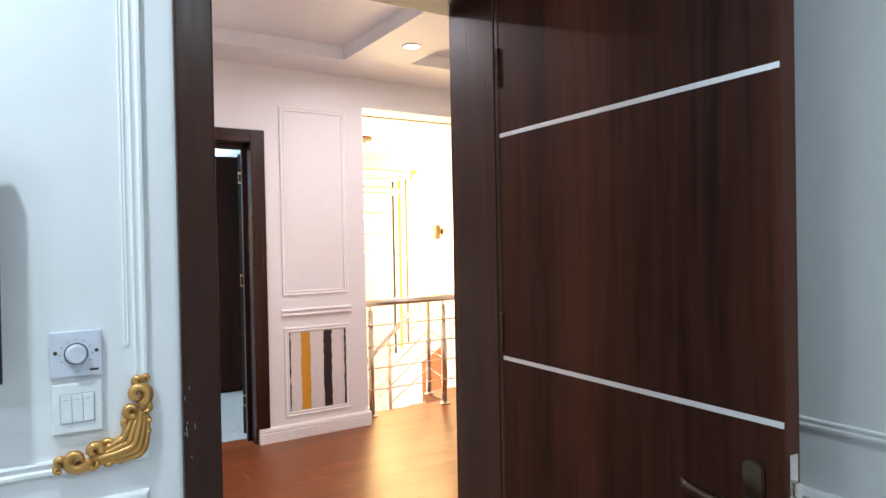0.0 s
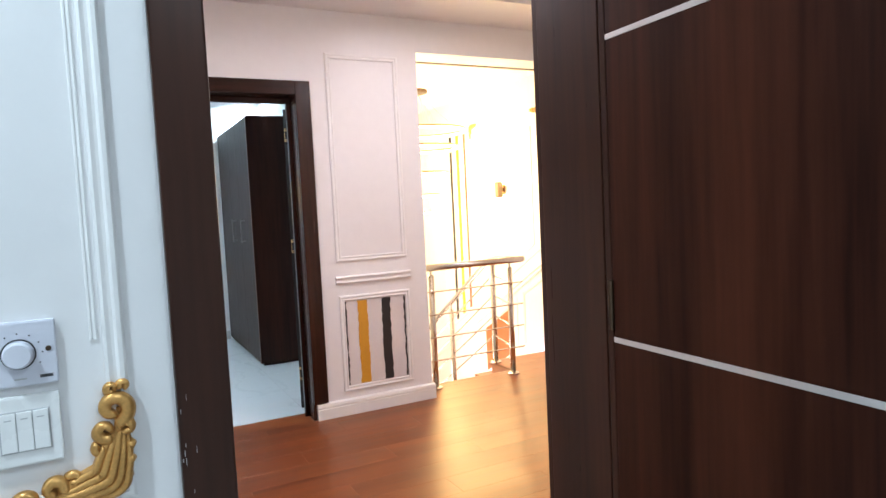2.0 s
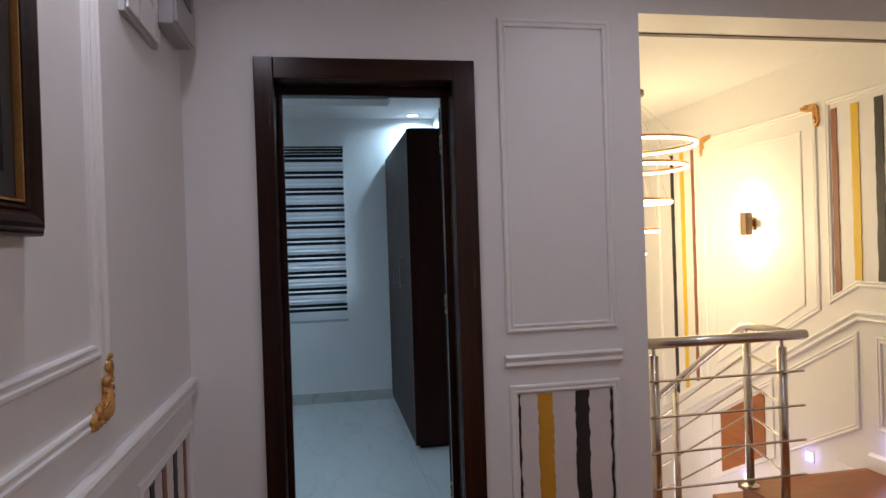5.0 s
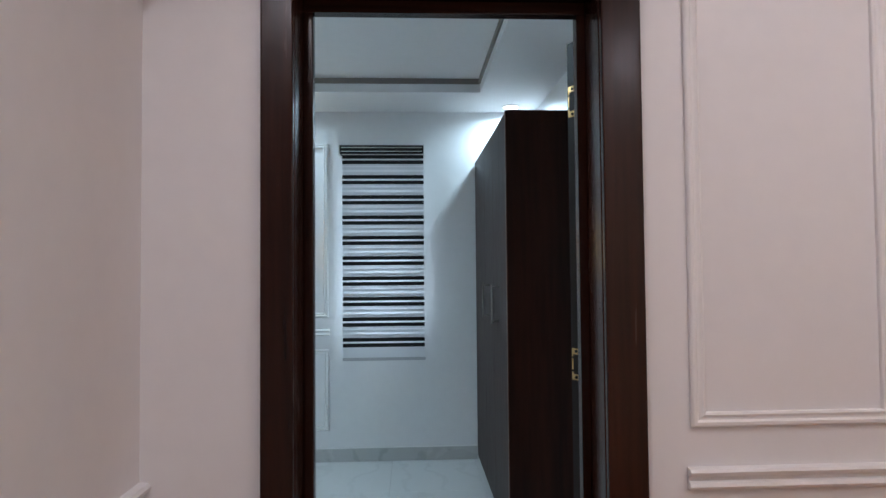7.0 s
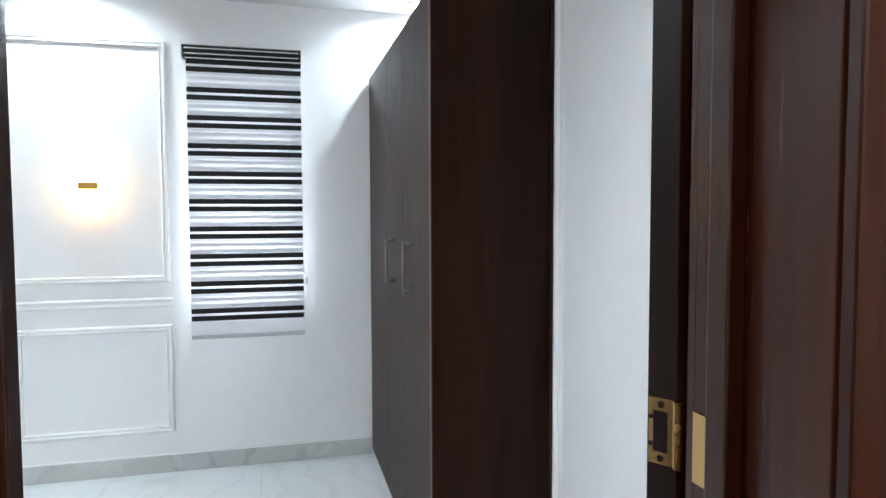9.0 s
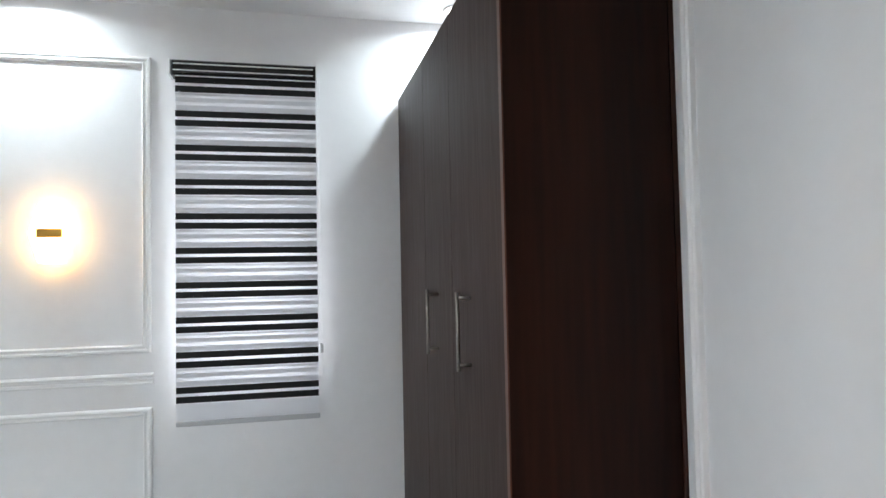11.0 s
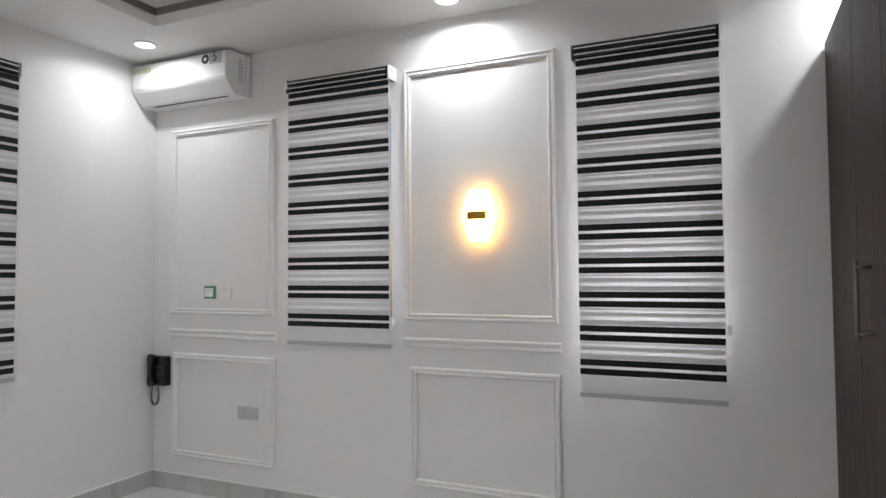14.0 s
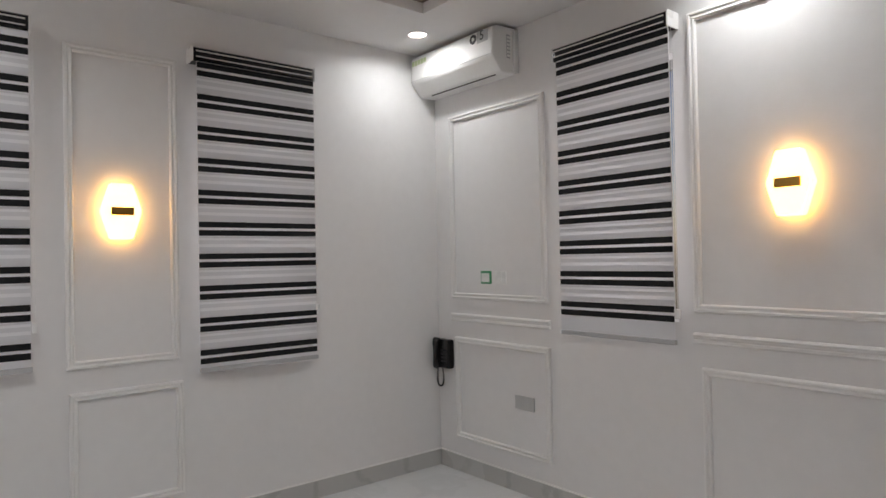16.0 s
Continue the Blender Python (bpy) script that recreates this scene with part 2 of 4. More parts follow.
# ---- mesh helpers ----
def part(name, bm, mat, parent=None, label="", smooth=False):
    me = bpy.data.meshes.new(name)
    bmesh.ops.recalc_face_normals(bm, faces=bm.faces)
    bm.to_mesh(me)
    bm.free()
    me.materials.append(mat)
    if smooth:
        for p in me.polygons:
            p.use_smooth = True
    ob = new(name, me)
    ob.parent = parent
    if label:
        ob["label"] = label
    return ob


def thing(name, label, category, group="", kind="", at=None):
    ob = new(name)
    ob.empty_display_size = 0.05
    if at is not None:
        ob.matrix_world = at
    return tagged(ob, label, category, group, kind)


def box(bm, x0, x1, y0, y1, z0, z1, bevel=0.0):
    r = bmesh.ops.create_cube(bm, size=1)
    vs = r["verts"]
    for v in vs:
        v.co = Vector(((x0 + x1) / 2 + v.co.x * (x1 - x0), (y0 + y1) / 2 + v.co.y * (y1 - y0), (z0 + z1) / 2 + v.co.z * (z1 - z0)))
    if bevel:
        es = list({e for v in vs for e in v.link_edges})
        bmesh.ops.bevel(bm, geom=es, offset=bevel, segments=2, profile=0.6, affect="EDGES")
    return bm


def boxes(*dims, bevel=0.0):
    bm = bmesh.new()
    for d in dims:
        box(bm, *d, bevel=bevel)
    return bm


def tube(points, r, segments=12, closed=False, bm=None, taper=None):
    """A round bar swept along points, with capped ends."""
    bm = bm or bmesh.new()
    pts = [Vector(p) for p in points]
    rings, n = [], len(pts)
    up = None
    for i, p in enumerate(pts):
        a = pts[(i - 1) % n] if (closed or i) else p
        b = pts[(i + 1) % n] if (closed or i < n - 1) else p
        d = (b - a).normalized()
        if up is None:
            up = Vector((0, 0, 1)) if abs(d.z) < 0.9 else Vector((1, 0, 0))
        side = d.cross(up).normalized()
        up = side.cross(d).normalized()
        rr = r * (taper[i] if taper else 1)
        rings.append([bm.verts.new(p + side * (rr * math.cos(k * math.tau / segments)) + up * (rr * math.sin(k * math.tau / segments))) for k in range(segments)])
    for i in range(n if closed else n - 1):
        a, b = rings[i], rings[(i + 1) % n]
        for k in range(segments):
            bm.faces.new((a[k], a[(k + 1) % segments], b[(k + 1) % segments], b[k]))
    if not closed:
        bm.faces.new(rings[0][::-1])
        bm.faces.new(rings[-1])
    return bm


def disc(bm, x, y, z0, z1, r, segments=32):
    return tube([(x, y, z0), (x, y, z1)], r, segments, bm=bm)


MOULD = [(0.0, 0.0), (0.0005, 0.008), (0.005, 0.0115), (0.012, 0.012), (0.017, 0.0075), (0.022, 0.008), (0.029, 0.011), (0.034, 0.0085), (0.035, 0.0)]
DEEP = [(a, h * 1.7) for a, h in MOULD]
RAIL = [(0.0, 0.0), (0.001, 0.016), (0.010, 0.022), (0.020, 0.018), (0.024, 0.010), (0.036, 0.011), (0.040, 0.022), (0.050, 0.026), (0.058, 0.020), (0.060, 0.0)]


def moulding(poly, profile=MOULD, scale=1.0, closed=True, bm=None):
    """A mitred moulding round a polygon in the local u, v plane, rising along w. The profile runs inward from the polygon (left of its way)."""
    bm = bm or bmesh.new()
    pts = [Vector(p) for p in poly]
    n, rings = len(pts), []
    for i, p in enumerate(pts):
        if closed or 0 < i < n - 1:
            d0, d1 = (p - pts[i - 1]).normalized(), (pts[(i + 1) % n] - p).normalized()
        else:
            d0 = d1 = (pts[1] - pts[0]).normalized() if i == 0 else (pts[-1] - pts[-2]).normalized()
        n0, n1 = Vector((-d0.y, d0.x)), Vector((-d1.y, d1.x))
        mitre = (n0 + n1) / (1 + n0.dot(n1))
        rings.append([bm.verts.new((p.x + mitre.x * a * scale, p.y + mitre.y * a * scale, h * scale)) for a, h in profile])
    for i in range(n if closed else n - 1):
        a, b = rings[i], rings[(i + 1) % n]
        for k in range(len(profile) - 1):
            bm.faces.new((a[k], b[k], b[k + 1], a[k + 1]))
        bm.faces.new((a[-1], b[-1], b[0], a[0]))
    if not closed:
        bm.faces.new(rings[0])
        bm.faces.new(rings[-1])
    return bm


def rect(u0, u1, v0, v1):
    return [(u0, v0), (u1, v0), (u1, v1), (u0, v1)]


def facing(x=None, y=None, side="-y"):
    """The pose of a wall's face: local u along the wall, v up, w out of the wall."""
    cols = {"-y": ((1, 0, 0), (0, 0, 1), (0, -1, 0)), "+x": ((0, 1, 0), (0, 0, 1), (1, 0, 0)), "-x": ((0, -1, 0), (0, 0, 1), (-1, 0, 0)),
            "+y": ((-1, 0, 0), (0, 0, 1), (0, 1, 0))}[side]
    m = Matrix([[cols[c][r] for c in range(3)] for r in range(3)]).to_4x4()
    m.translation = (x or 0, y or 0, 0)
    return m


def on_wall(name, bm, mat, at, label, category, group="", kind="structure"):
    ob = part(name, bm, mat)
    ob.matrix_world = at
    return tagged(ob, label, category, group, kind)


# ---- plan ----
YB0, YB1 = 0.0, 0.22          # wall between landing and bedroom
YA0, YA1 = -3.01, -2.81       # wall between front room and landing
XL, XS = -0.272, 3.36          # landing's side walls
YW = 3.28                     # bedroom's window wall
XBL, XBR = -2.80, 1.275        # bedroom's side walls
XAR, XAL, YAB = 0.82, -3.2, -6.6
T = 0.2

LAND_B = facing(0, YB0, "-y")
WIN = facing(0, YW, "-y")
BEDL = facing(XBL, 0, "+x")
BEDR = facing(XBR, 0, "-x")
HALL_L = facing(XL, 0, "+x")
FRONT = facing(0, YA0, "-y")
FRONT_R = facing(XAR, 0, "-x")
STAIR = facing(XS, 0, "-x")


def wall(name, label, *dims):
    ob = part(name, boxes(*dims), PAINT)
    return tagged(ob, label, "wall", kind="structure")


W2, W1, W0, WX = (-0.13, 0.415), (-1.70, -1.13), (1.78, 2.35), (0.47, 1.04)
DX0, DX1, DTOP = 0.055, 0.815, 2.085
AX0, AX1 = -0.175, 0.610
wall("wall_landing", "white painted wall with bedroom doorway", (XBL - T, DX0, YB0, YB1, 0, 2.9), (DX0, DX1, YB0, YB1, DTOP, 2.9),
     (DX1, 1.643, YB0, YB1, 0, 2.9), (1.643, XS + T, YB0, 0.285, 2.378, 2.9))
wall("wall_window", "white painted bedroom wall with two windows", (XBL - T, W1[0], YW, YW + T, 0, 2.9), (W1[1], W2[0], YW, YW + T, 0, 2.9),
     (W2[1], XBR + T, YW, YW + T, 0, 2.9), *[(w[0], w[1], YW, YW + T, a, b) for w, z in ((W1, 1.0), (W2, 0.85)) for a, b in ((0, z), (2.18, 2.9))])
wall("wall_bedroom_side", "white painted bedroom wall with two blinds", (XBL - T, XBL, W0[1], YW, 0, 2.9), (XBL - T, XBL, WX[1], W0[0], 0, 2.9),
     (XBL - T, XBL, YB1, WX[0], 0, 2.9), *[(XBL - T, XBL, w[0], w[1], a, b) for w in (W0, WX) for a, b in ((0, 0.9), (2.18, 2.9))])
wall("wall_bedroom_wardrobe", "white painted wall beside the wardrobe", (XBR, 1.65, YB1, YW + T, 0, 2.9))
wall("wall_front", "white painted wall with entrance to landing", (XAL - T, AX0, YA0, YA1, 0, 2.9), (AX0, AX1, YA0, YA1, 2.06, 2.9), (AX1, XS + T, YA0, YA1, 0, 2.9))
wall("wall_landing_left", "white panelled landing wall", (XL - T, XL, YA1, YB0, 0, 2.9))
wall("wall_front_right", "white painted wall behind the door", (XAR, XAR + T, YAB, YA0, 0, 2.9))
wall("wall_front_back", "white painted back wall", (XAL - T, XAR + T, YAB - T, YAB, 0, 2.9))
wall("wall_front_left", "white painted side wall", (XAL - T, XAL, YAB, YA0, 0, 2.9))
wall("wall_stairs", "white panelled staircase wall", (XS, XS + T, YA1, 4.2, -3.2, 2.9))
wall("wall_stairs_back", "white painted staircase back wall", (1.45, XS, 4.0, 4.2, -3.2, 2.9))
wall("wall_stairs_left", "white staircase side wall", (1.45, 1.65, YB1, 4.0, -3.2, 0), (1.65, 1.655, YB1, 4.0, 0, 2.9))
wall("wall_stairs_front", "white wall below the landing", (1.45, XS, 0.0, 0.20, -3.2, -0.22))

# ceilings with shallow recessed trays
def ceiling(name, x0, x1, y0, y1, z, trays=(), extra=()):
    xs = sorted({x0, x1, *[t[0] for t in trays], *[t[1] for t in trays]})
    ys = sorted({y0, y1, *[t[2] for t in trays], *[t[3] for t in trays]})
    bm = bmesh.new()
    for a, b in zip(xs, xs[1:]):
        for c, d in zip(ys, ys[1:]):
            up = any(t[0] <= a and b <= t[1] and t[2] <= c and d <= t[3] for t in trays)
            box(bm, a, b, c, d, z + (0.09 if up else 0), z + 0.25)
    for e in extra:
        box(bm, *e)
    return tagged(part(name, bm, CEILING), "white plaster ceiling with recessed trays", "ceiling", kind="structure")


ceiling("ceiling_bedroom", XBL, XBR, YB1, YW, CEIL, [(-2.21, 0.81, 0.80, 2.74)])
bm = bmesh.new()
for d in ((-2.2095, 0.8095, 2.728, 2.7395), (-2.2095, 0.8095, 0.8005, 0.812), (-2.2095, -2.198, 0.812, 2.728), (0.798, 0.8095, 0.812, 2.728)):
    box(bm, *d, CEIL + 0.055, CEIL + 0.0895)
tagged(part("trim", bm, material("taupe_tray_band", (0.20, 0.17, 0.155), 0.6, vary=0.05, scale=5)), "taupe band inside the ceiling tray", "trim", kind="structure")
ceiling("ceiling_landing", XL, XS, YA1, YB0, 2.60, [(0.0, 1.33, -2.4, -0.38), (1.77, 3.1, -2.4, -0.52)], [(0.10, 0.50, -2.2, -0.74, 2.60, 2.70)])
ceiling("ceiling_front", XAL, XAR, YAB, YA0, 2.60)
ceiling("ceiling_stairs", 1.655, XS, 0.285, 4.0, 2.52)
# shadowed step behind the beam, put in as a dark taupe strip
tagged(part("trim", boxes((1.656, XS - 0.001, 0.246, 0.284, 2.373, 2.3775)), material("soffit_shadow_strip", (0.16, 0.12, 0.095), 0.6, vary=0.08, scale=6)),
       "thin taupe strip drawn as the shadow line along the soffit edge", "trim", kind="structure")

# floors
tagged(part("floor_front", boxes((XAL, XAR, YAB, YA0, -0.2, 0)), GREYTILE), "grey marbled floor", "floor", kind="structure")
floor_land = tagged(part("floor_landing", boxes((XL, XS, YA0, YB0, -0.2, -0.012), (DX0, DX1, YB0, 0.20, -0.2, -0.012),
                                                 (1.65, XS, YB0, 0.262, -0.2, -0.012), (2.50, XS, 0.262, 0.60, -0.2, -0.012)), STAIRWOOD),
                    "glossy red-brown laminate plank floor", "floor", kind="structure")
floor_bed = tagged(part("floor_bedroom", boxes((XBL, XBR, 0.20, YW, -0.2, -0.010)), GROUT), "white marbled tile floor", "floor", kind="structure")
tagged(part("floor_lower", boxes((1.45, XS, 0.2, 4.0, -3.4, -3.2)), TILE), "pale floor of the storey below", "floor", kind="structure")


# ---- doors ----
def door_frame(name, x0, x1, top, y0, y1, label, sides, foot=0.0, faces=(0.056, 0.056), head=0.09, rebate=None, mat=None, mat_x=None):
    """Lining, thinned behind its stop where it is rebated for a leaf, and an architrave on each side of the wall given."""
    th = thing(name, label, "door frame", kind="structure")
    ym = rebate or y1
    mat, mat_x = mat or FRAMEWOOD, mat_x or FRAMEWOOD_X
    for a, b, c, d in ((x0, x0 + 0.022, x0, x0 + 0.007), (x1 - 0.022, x1, x1 - 0.007, x1)):
        part("lining", boxes((a, b, y0, ym, 0, top), bevel=0.002), mat, th)
        if rebate:
            part("rebate", boxes((c, d, ym, y1, 0, top), bevel=0.001), mat, th)
    part("lining_head", boxes((x0 + 0.022, x1 - 0.022, y0, ym, top - 0.022, top), bevel=0.002), mat_x, th)
    if rebate:
        part("rebate_head", boxes((x0 + 0.007, x1 - 0.007, ym, y1, top - 0.007, top), bevel=0.001), mat_x, th)
        for a, b in ((x0 + 0.022, x0 + 0.046), (x1 - 0.045, x1 - 0.022)):
            part("stop", boxes((a, b, ym - 0.034, ym, 0, top - 0.055), bevel=0.003), mat, th)
        part("stop_head", boxes((x0 + 0.022, x1 - 0.022, ym - 0.034, ym, top - 0.055, top - 0.022), bevel=0.003), mat_x, th)
    for y, s in sides:
        a, b = sorted((y, y + s * 0.02))
        lap = 0.005 if rebate and s > 0 else 0.020
        for u0, u1 in ((x0 - faces[0], x0 + lap), (x1 - lap, x1 + faces[1])):
            part("architrave", boxes((u0, u1, a, b, foot, top + head), bevel=0.004), mat, th)
        part("architrave_head", boxes((x0 + lap, x1 - lap, a, b, top - lap, top + head), bevel=0.004), mat_x, th)
    return th


door_frame("door_frame_bedroom", DX0, DX1, DTOP, YB0, YB1, "dark wooden door frame of the bedroom", ((YB0, -1), (YB1, 1)), 0.105, (0.055, 0.075), 0.065, 0.148)
door_frame("door_frame_front", AX0, AX1, 2.06, YA0, YA1, "dark scratched wooden frame of the front room door", ((YA0, -1), (YA1, 1)), mat=FRONTWOOD, mat_x=FRONTWOOD_X)


frame_front = bpy.data.objects["door_frame_front"]
rng_f = random.Random(3)
for k in range(26):
    z, h, x = rng_f.uniform(0.35, 1.08), rng_f.uniform(0.003, 0.016), AX0 - 0.0555 + abs(rng_f.gauss(0, 0.006))
    part("scratch", boxes((x, x + rng_f.uniform(0.0004, 0.0011), YA0 - 0.0206, YA0 - 0.0194, z, z + h * 0.7)), GREYMARK, frame_front, "pale scratch in the dark stain")


def hinge(parent, x, y, z, mat=BRONZE):
    bm = bmesh.new()
    tube([(x, y, z - 0.05), (x, y, z + 0.05)], 0.006, 10, bm=bm)
    h = part("hinge", bm, mat, parent, "dull bronze hinge")
    return h


def lever(parent, m, mat=BRONZE):
    """A lever handle on its long plate, local u across the leaf, v up, w out."""
    bm = bmesh.new()
    rim = [(0.020 * math.cos(k * math.pi / 8), 0.060 + 0.014 * math.sin(k * math.pi / 8)) for k in range(9)] + [(-0.020, -0.13), (0.020, -0.13)]
    lo, hi = [bm.verts.new((x, y, 0.0005)) for x, y in rim], [bm.verts.new((x, y, 0.008)) for x, y in rim]
    bm.faces.new(lo)
    bm.faces.new(hi)
    for k in range(len(rim)):
        bm.faces.new((lo[k], lo[(k + 1) % len(rim)], hi[(k + 1) % len(rim)], hi[k]))
    bmesh.ops.bevel(bm, geom=[e for e in bm.edges if all(v.co.z > 0.007 for v in e.verts)], offset=0.0025, segments=2, affect="EDGES")
    p = part("handle_plate", bm, mat, parent, "bronze handle plate with arched top")
    part("plate_hole", tube([(0, 0.055, 0.0075), (0, 0.055, 0.0088)], 0.005, 12), DARKMARK, p)
    p.matrix_basis = m
    bm = bmesh.new()
    tube([(0, 0, 0.004), (0, 0, 0.045), (-0.012, 0, 0.055), (-0.05, 0.002, 0.056), (-0.095, 0.008, 0.053), (-0.112, 0.016, 0.050)], 0.0105, 12, bm=bm, taper=[1.2, 1, 1.1, 1, 0.95, 0.85])
    part("handle", bm, mat, p, "curved bronze lever", smooth=True)
    part("keyhole", tube([(0, -0.075, 0.0075), (0, -0.075, 0.0095)], 0.009, 14), mat, p)
    return p


def leaf(name, label, at, width, height, strips, thick=0.04):
    """A flush veneered leaf. Local x runs from the hinge to the lock edge, y through the leaf (face at 0)."""
    th = thing(name, label, "door", at=at)
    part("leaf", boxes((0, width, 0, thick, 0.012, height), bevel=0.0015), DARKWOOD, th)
    for z in strips:
        part("inlay_strip", boxes((0.0, width - 0.002, -0.0012, 0.004, z - 0.0055, z + 0.0055), bevel=0.0008), SILVER, th, "silver inlay strip")
    return th


# front room door, swung in against the side wall
ang = math.degrees(math.atan2(-0.775, -0.028))
fd = leaf("door_front", "open dark veneered door with silver inlay strips", pose(0.588, -3.033, 0, 0, 0, ang), 0.79, 2.03, (1.050, 1.647))
for z in (0.25, 1.12, 1.83):
    hinge(fd, -0.002, -0.004, z)
lever(fd, Matrix([[1, 0, 0, 0.734], [0, 0, -1, -0.0005], [0, 1, 0, 0.905], [0, 0, 0, 1]]))
part("lock_plate", boxes((0.7895, 0.7915, 0.010, 0.032, 0.83, 1.0), bevel=0.0005), STEEL, fd, "steel lock plate")
part("latch", boxes((0.791, 0.802, 0.013, 0.027, 0.93, 0.955), bevel=0.002), STEEL, fd, "steel latch bolt")

# bedroom door, swung right back into the bedroom
bd = leaf("door_bedroom", "dark veneered bedroom door standing wide open", pose(0.812, 0.262, 0, 0, 0, 32), 0.68, 2.02, ())
part("edge_band", boxes((-0.0014, -0.0002, 0.001, 0.039, 0.014, 2.018)), EDGEBLACK, bd, "nearly black edge band")
for z in (0.25, 1.114, 1.85):
    h = part("hinge", boxes((-0.0025, 0.0, 0.003, 0.037, z - 0.044, z + 0.044), bevel=0.0008), BRASS, bd, "brass hinge leaf")
    part("knuckle", tube([(-0.004, -0.004, z - 0.044), (-0.004, -0.004, z + 0.044)], 0.006, 10), BRASS, h)
    part("cutout", boxes((-0.0036, -0.0024, 0.011, 0.030, z - 0.027, z + 0.027)), EDGEBLACK, h, "dark wood seen through the hinge")
    for dz in (-0.018, 0.018):
        part("screw", tube([(-0.0036, 0.0335, z + dz), (-0.0024, 0.0335, z + dz)], 0.0032, 10), EDGEBLACK, h)
    for dz in (-0.036, 0.036):
        part("screw", tube([(-0.0036, 0.02, z + dz), (-0.0024, 0.02, z + dz)], 0.0045, 10), EDGEBLACK, h)

frame_bed = bpy.data.objects["door_frame_bedroom"]
for z in (0.25, 1.114, 1.85):
    part("hinge_plate", boxes((0.8055, 0.8085, 0.175, 0.219, z - 0.044, z + 0.044), bevel=0.0006), BRASS, frame_bed, "brass hinge plate")

# ---- windows and blinds ----
def window(name, at, u0, u1, v0, v1):
    th = thing(name, "aluminium window behind a zebra blind", "window", kind="structure", at=at)
    fr = part("window_frame", boxes((u0, u0 + 0.04, v0, v1, -0.14, -0.09), (u1 - 0.04, u1, v0, v1, -0.14, -0.09), (u0 + 0.04, u1 - 0.04, v0, v0 + 0.04, -0.14, -0.09),
                                    (u0 + 0.04, u1 - 0.04, v1 - 0.04, v1, -0.14, -0.09), bevel=0.003), GREYMARK, th)
    p = part("pane", boxes((u0 + 0.04, u1 - 0.04, v0 + 0.04, v1 - 0.04, -0.118, -0.112)), GLASS, th)
    p.visible_shadow = False
    return th


window("window_1", WIN, *W2, 0.85, 2.18)
window("window_2", WIN, *W1, 1.0, 2.18)
window("window_3", BEDL, *W0, 0.9, 2.18)
window("window_4", BEDL, *WX, 0.9, 2.18)


def daylight(at, u0, u1, v0, v1, watts):
    """The sky's light in a window's opening."""
    d = bpy.data.lights.new("window_daylight", "AREA")
    d.shape, d.size, d.size_y, d.energy, d.color = "RECTANGLE", u1 - u0, v1 - v0, watts, (0.72, 0.90, 1.0)
    ob = new("window_daylight", d)
    ob.matrix_world = at @ pose((u0 + u1) / 2, (v0 + v1) / 2, -0.075, 180)
    return tagged(ob, "daylight in the window opening", "daylight", kind="structure")


daylight(WIN, W2[0] + 0.04, W2[1] - 0.04, 0.9, 1.55, 6.5)
daylight(WIN, W2[0] + 0.04, W2[1] - 0.04, 1.55, 2.14, 3.0)
daylight(WIN, W1[0] + 0.04, W1[1] - 0.04, 1.05, 2.13, 5.0)
daylight(BEDL, W0[0] + 0.04, W0[1] - 0.04, 0.95, 2.13, 3.2)
daylight(BEDL, WX[0] + 0.04, WX[1] - 0.04, 0.95, 2.13, 3.2)


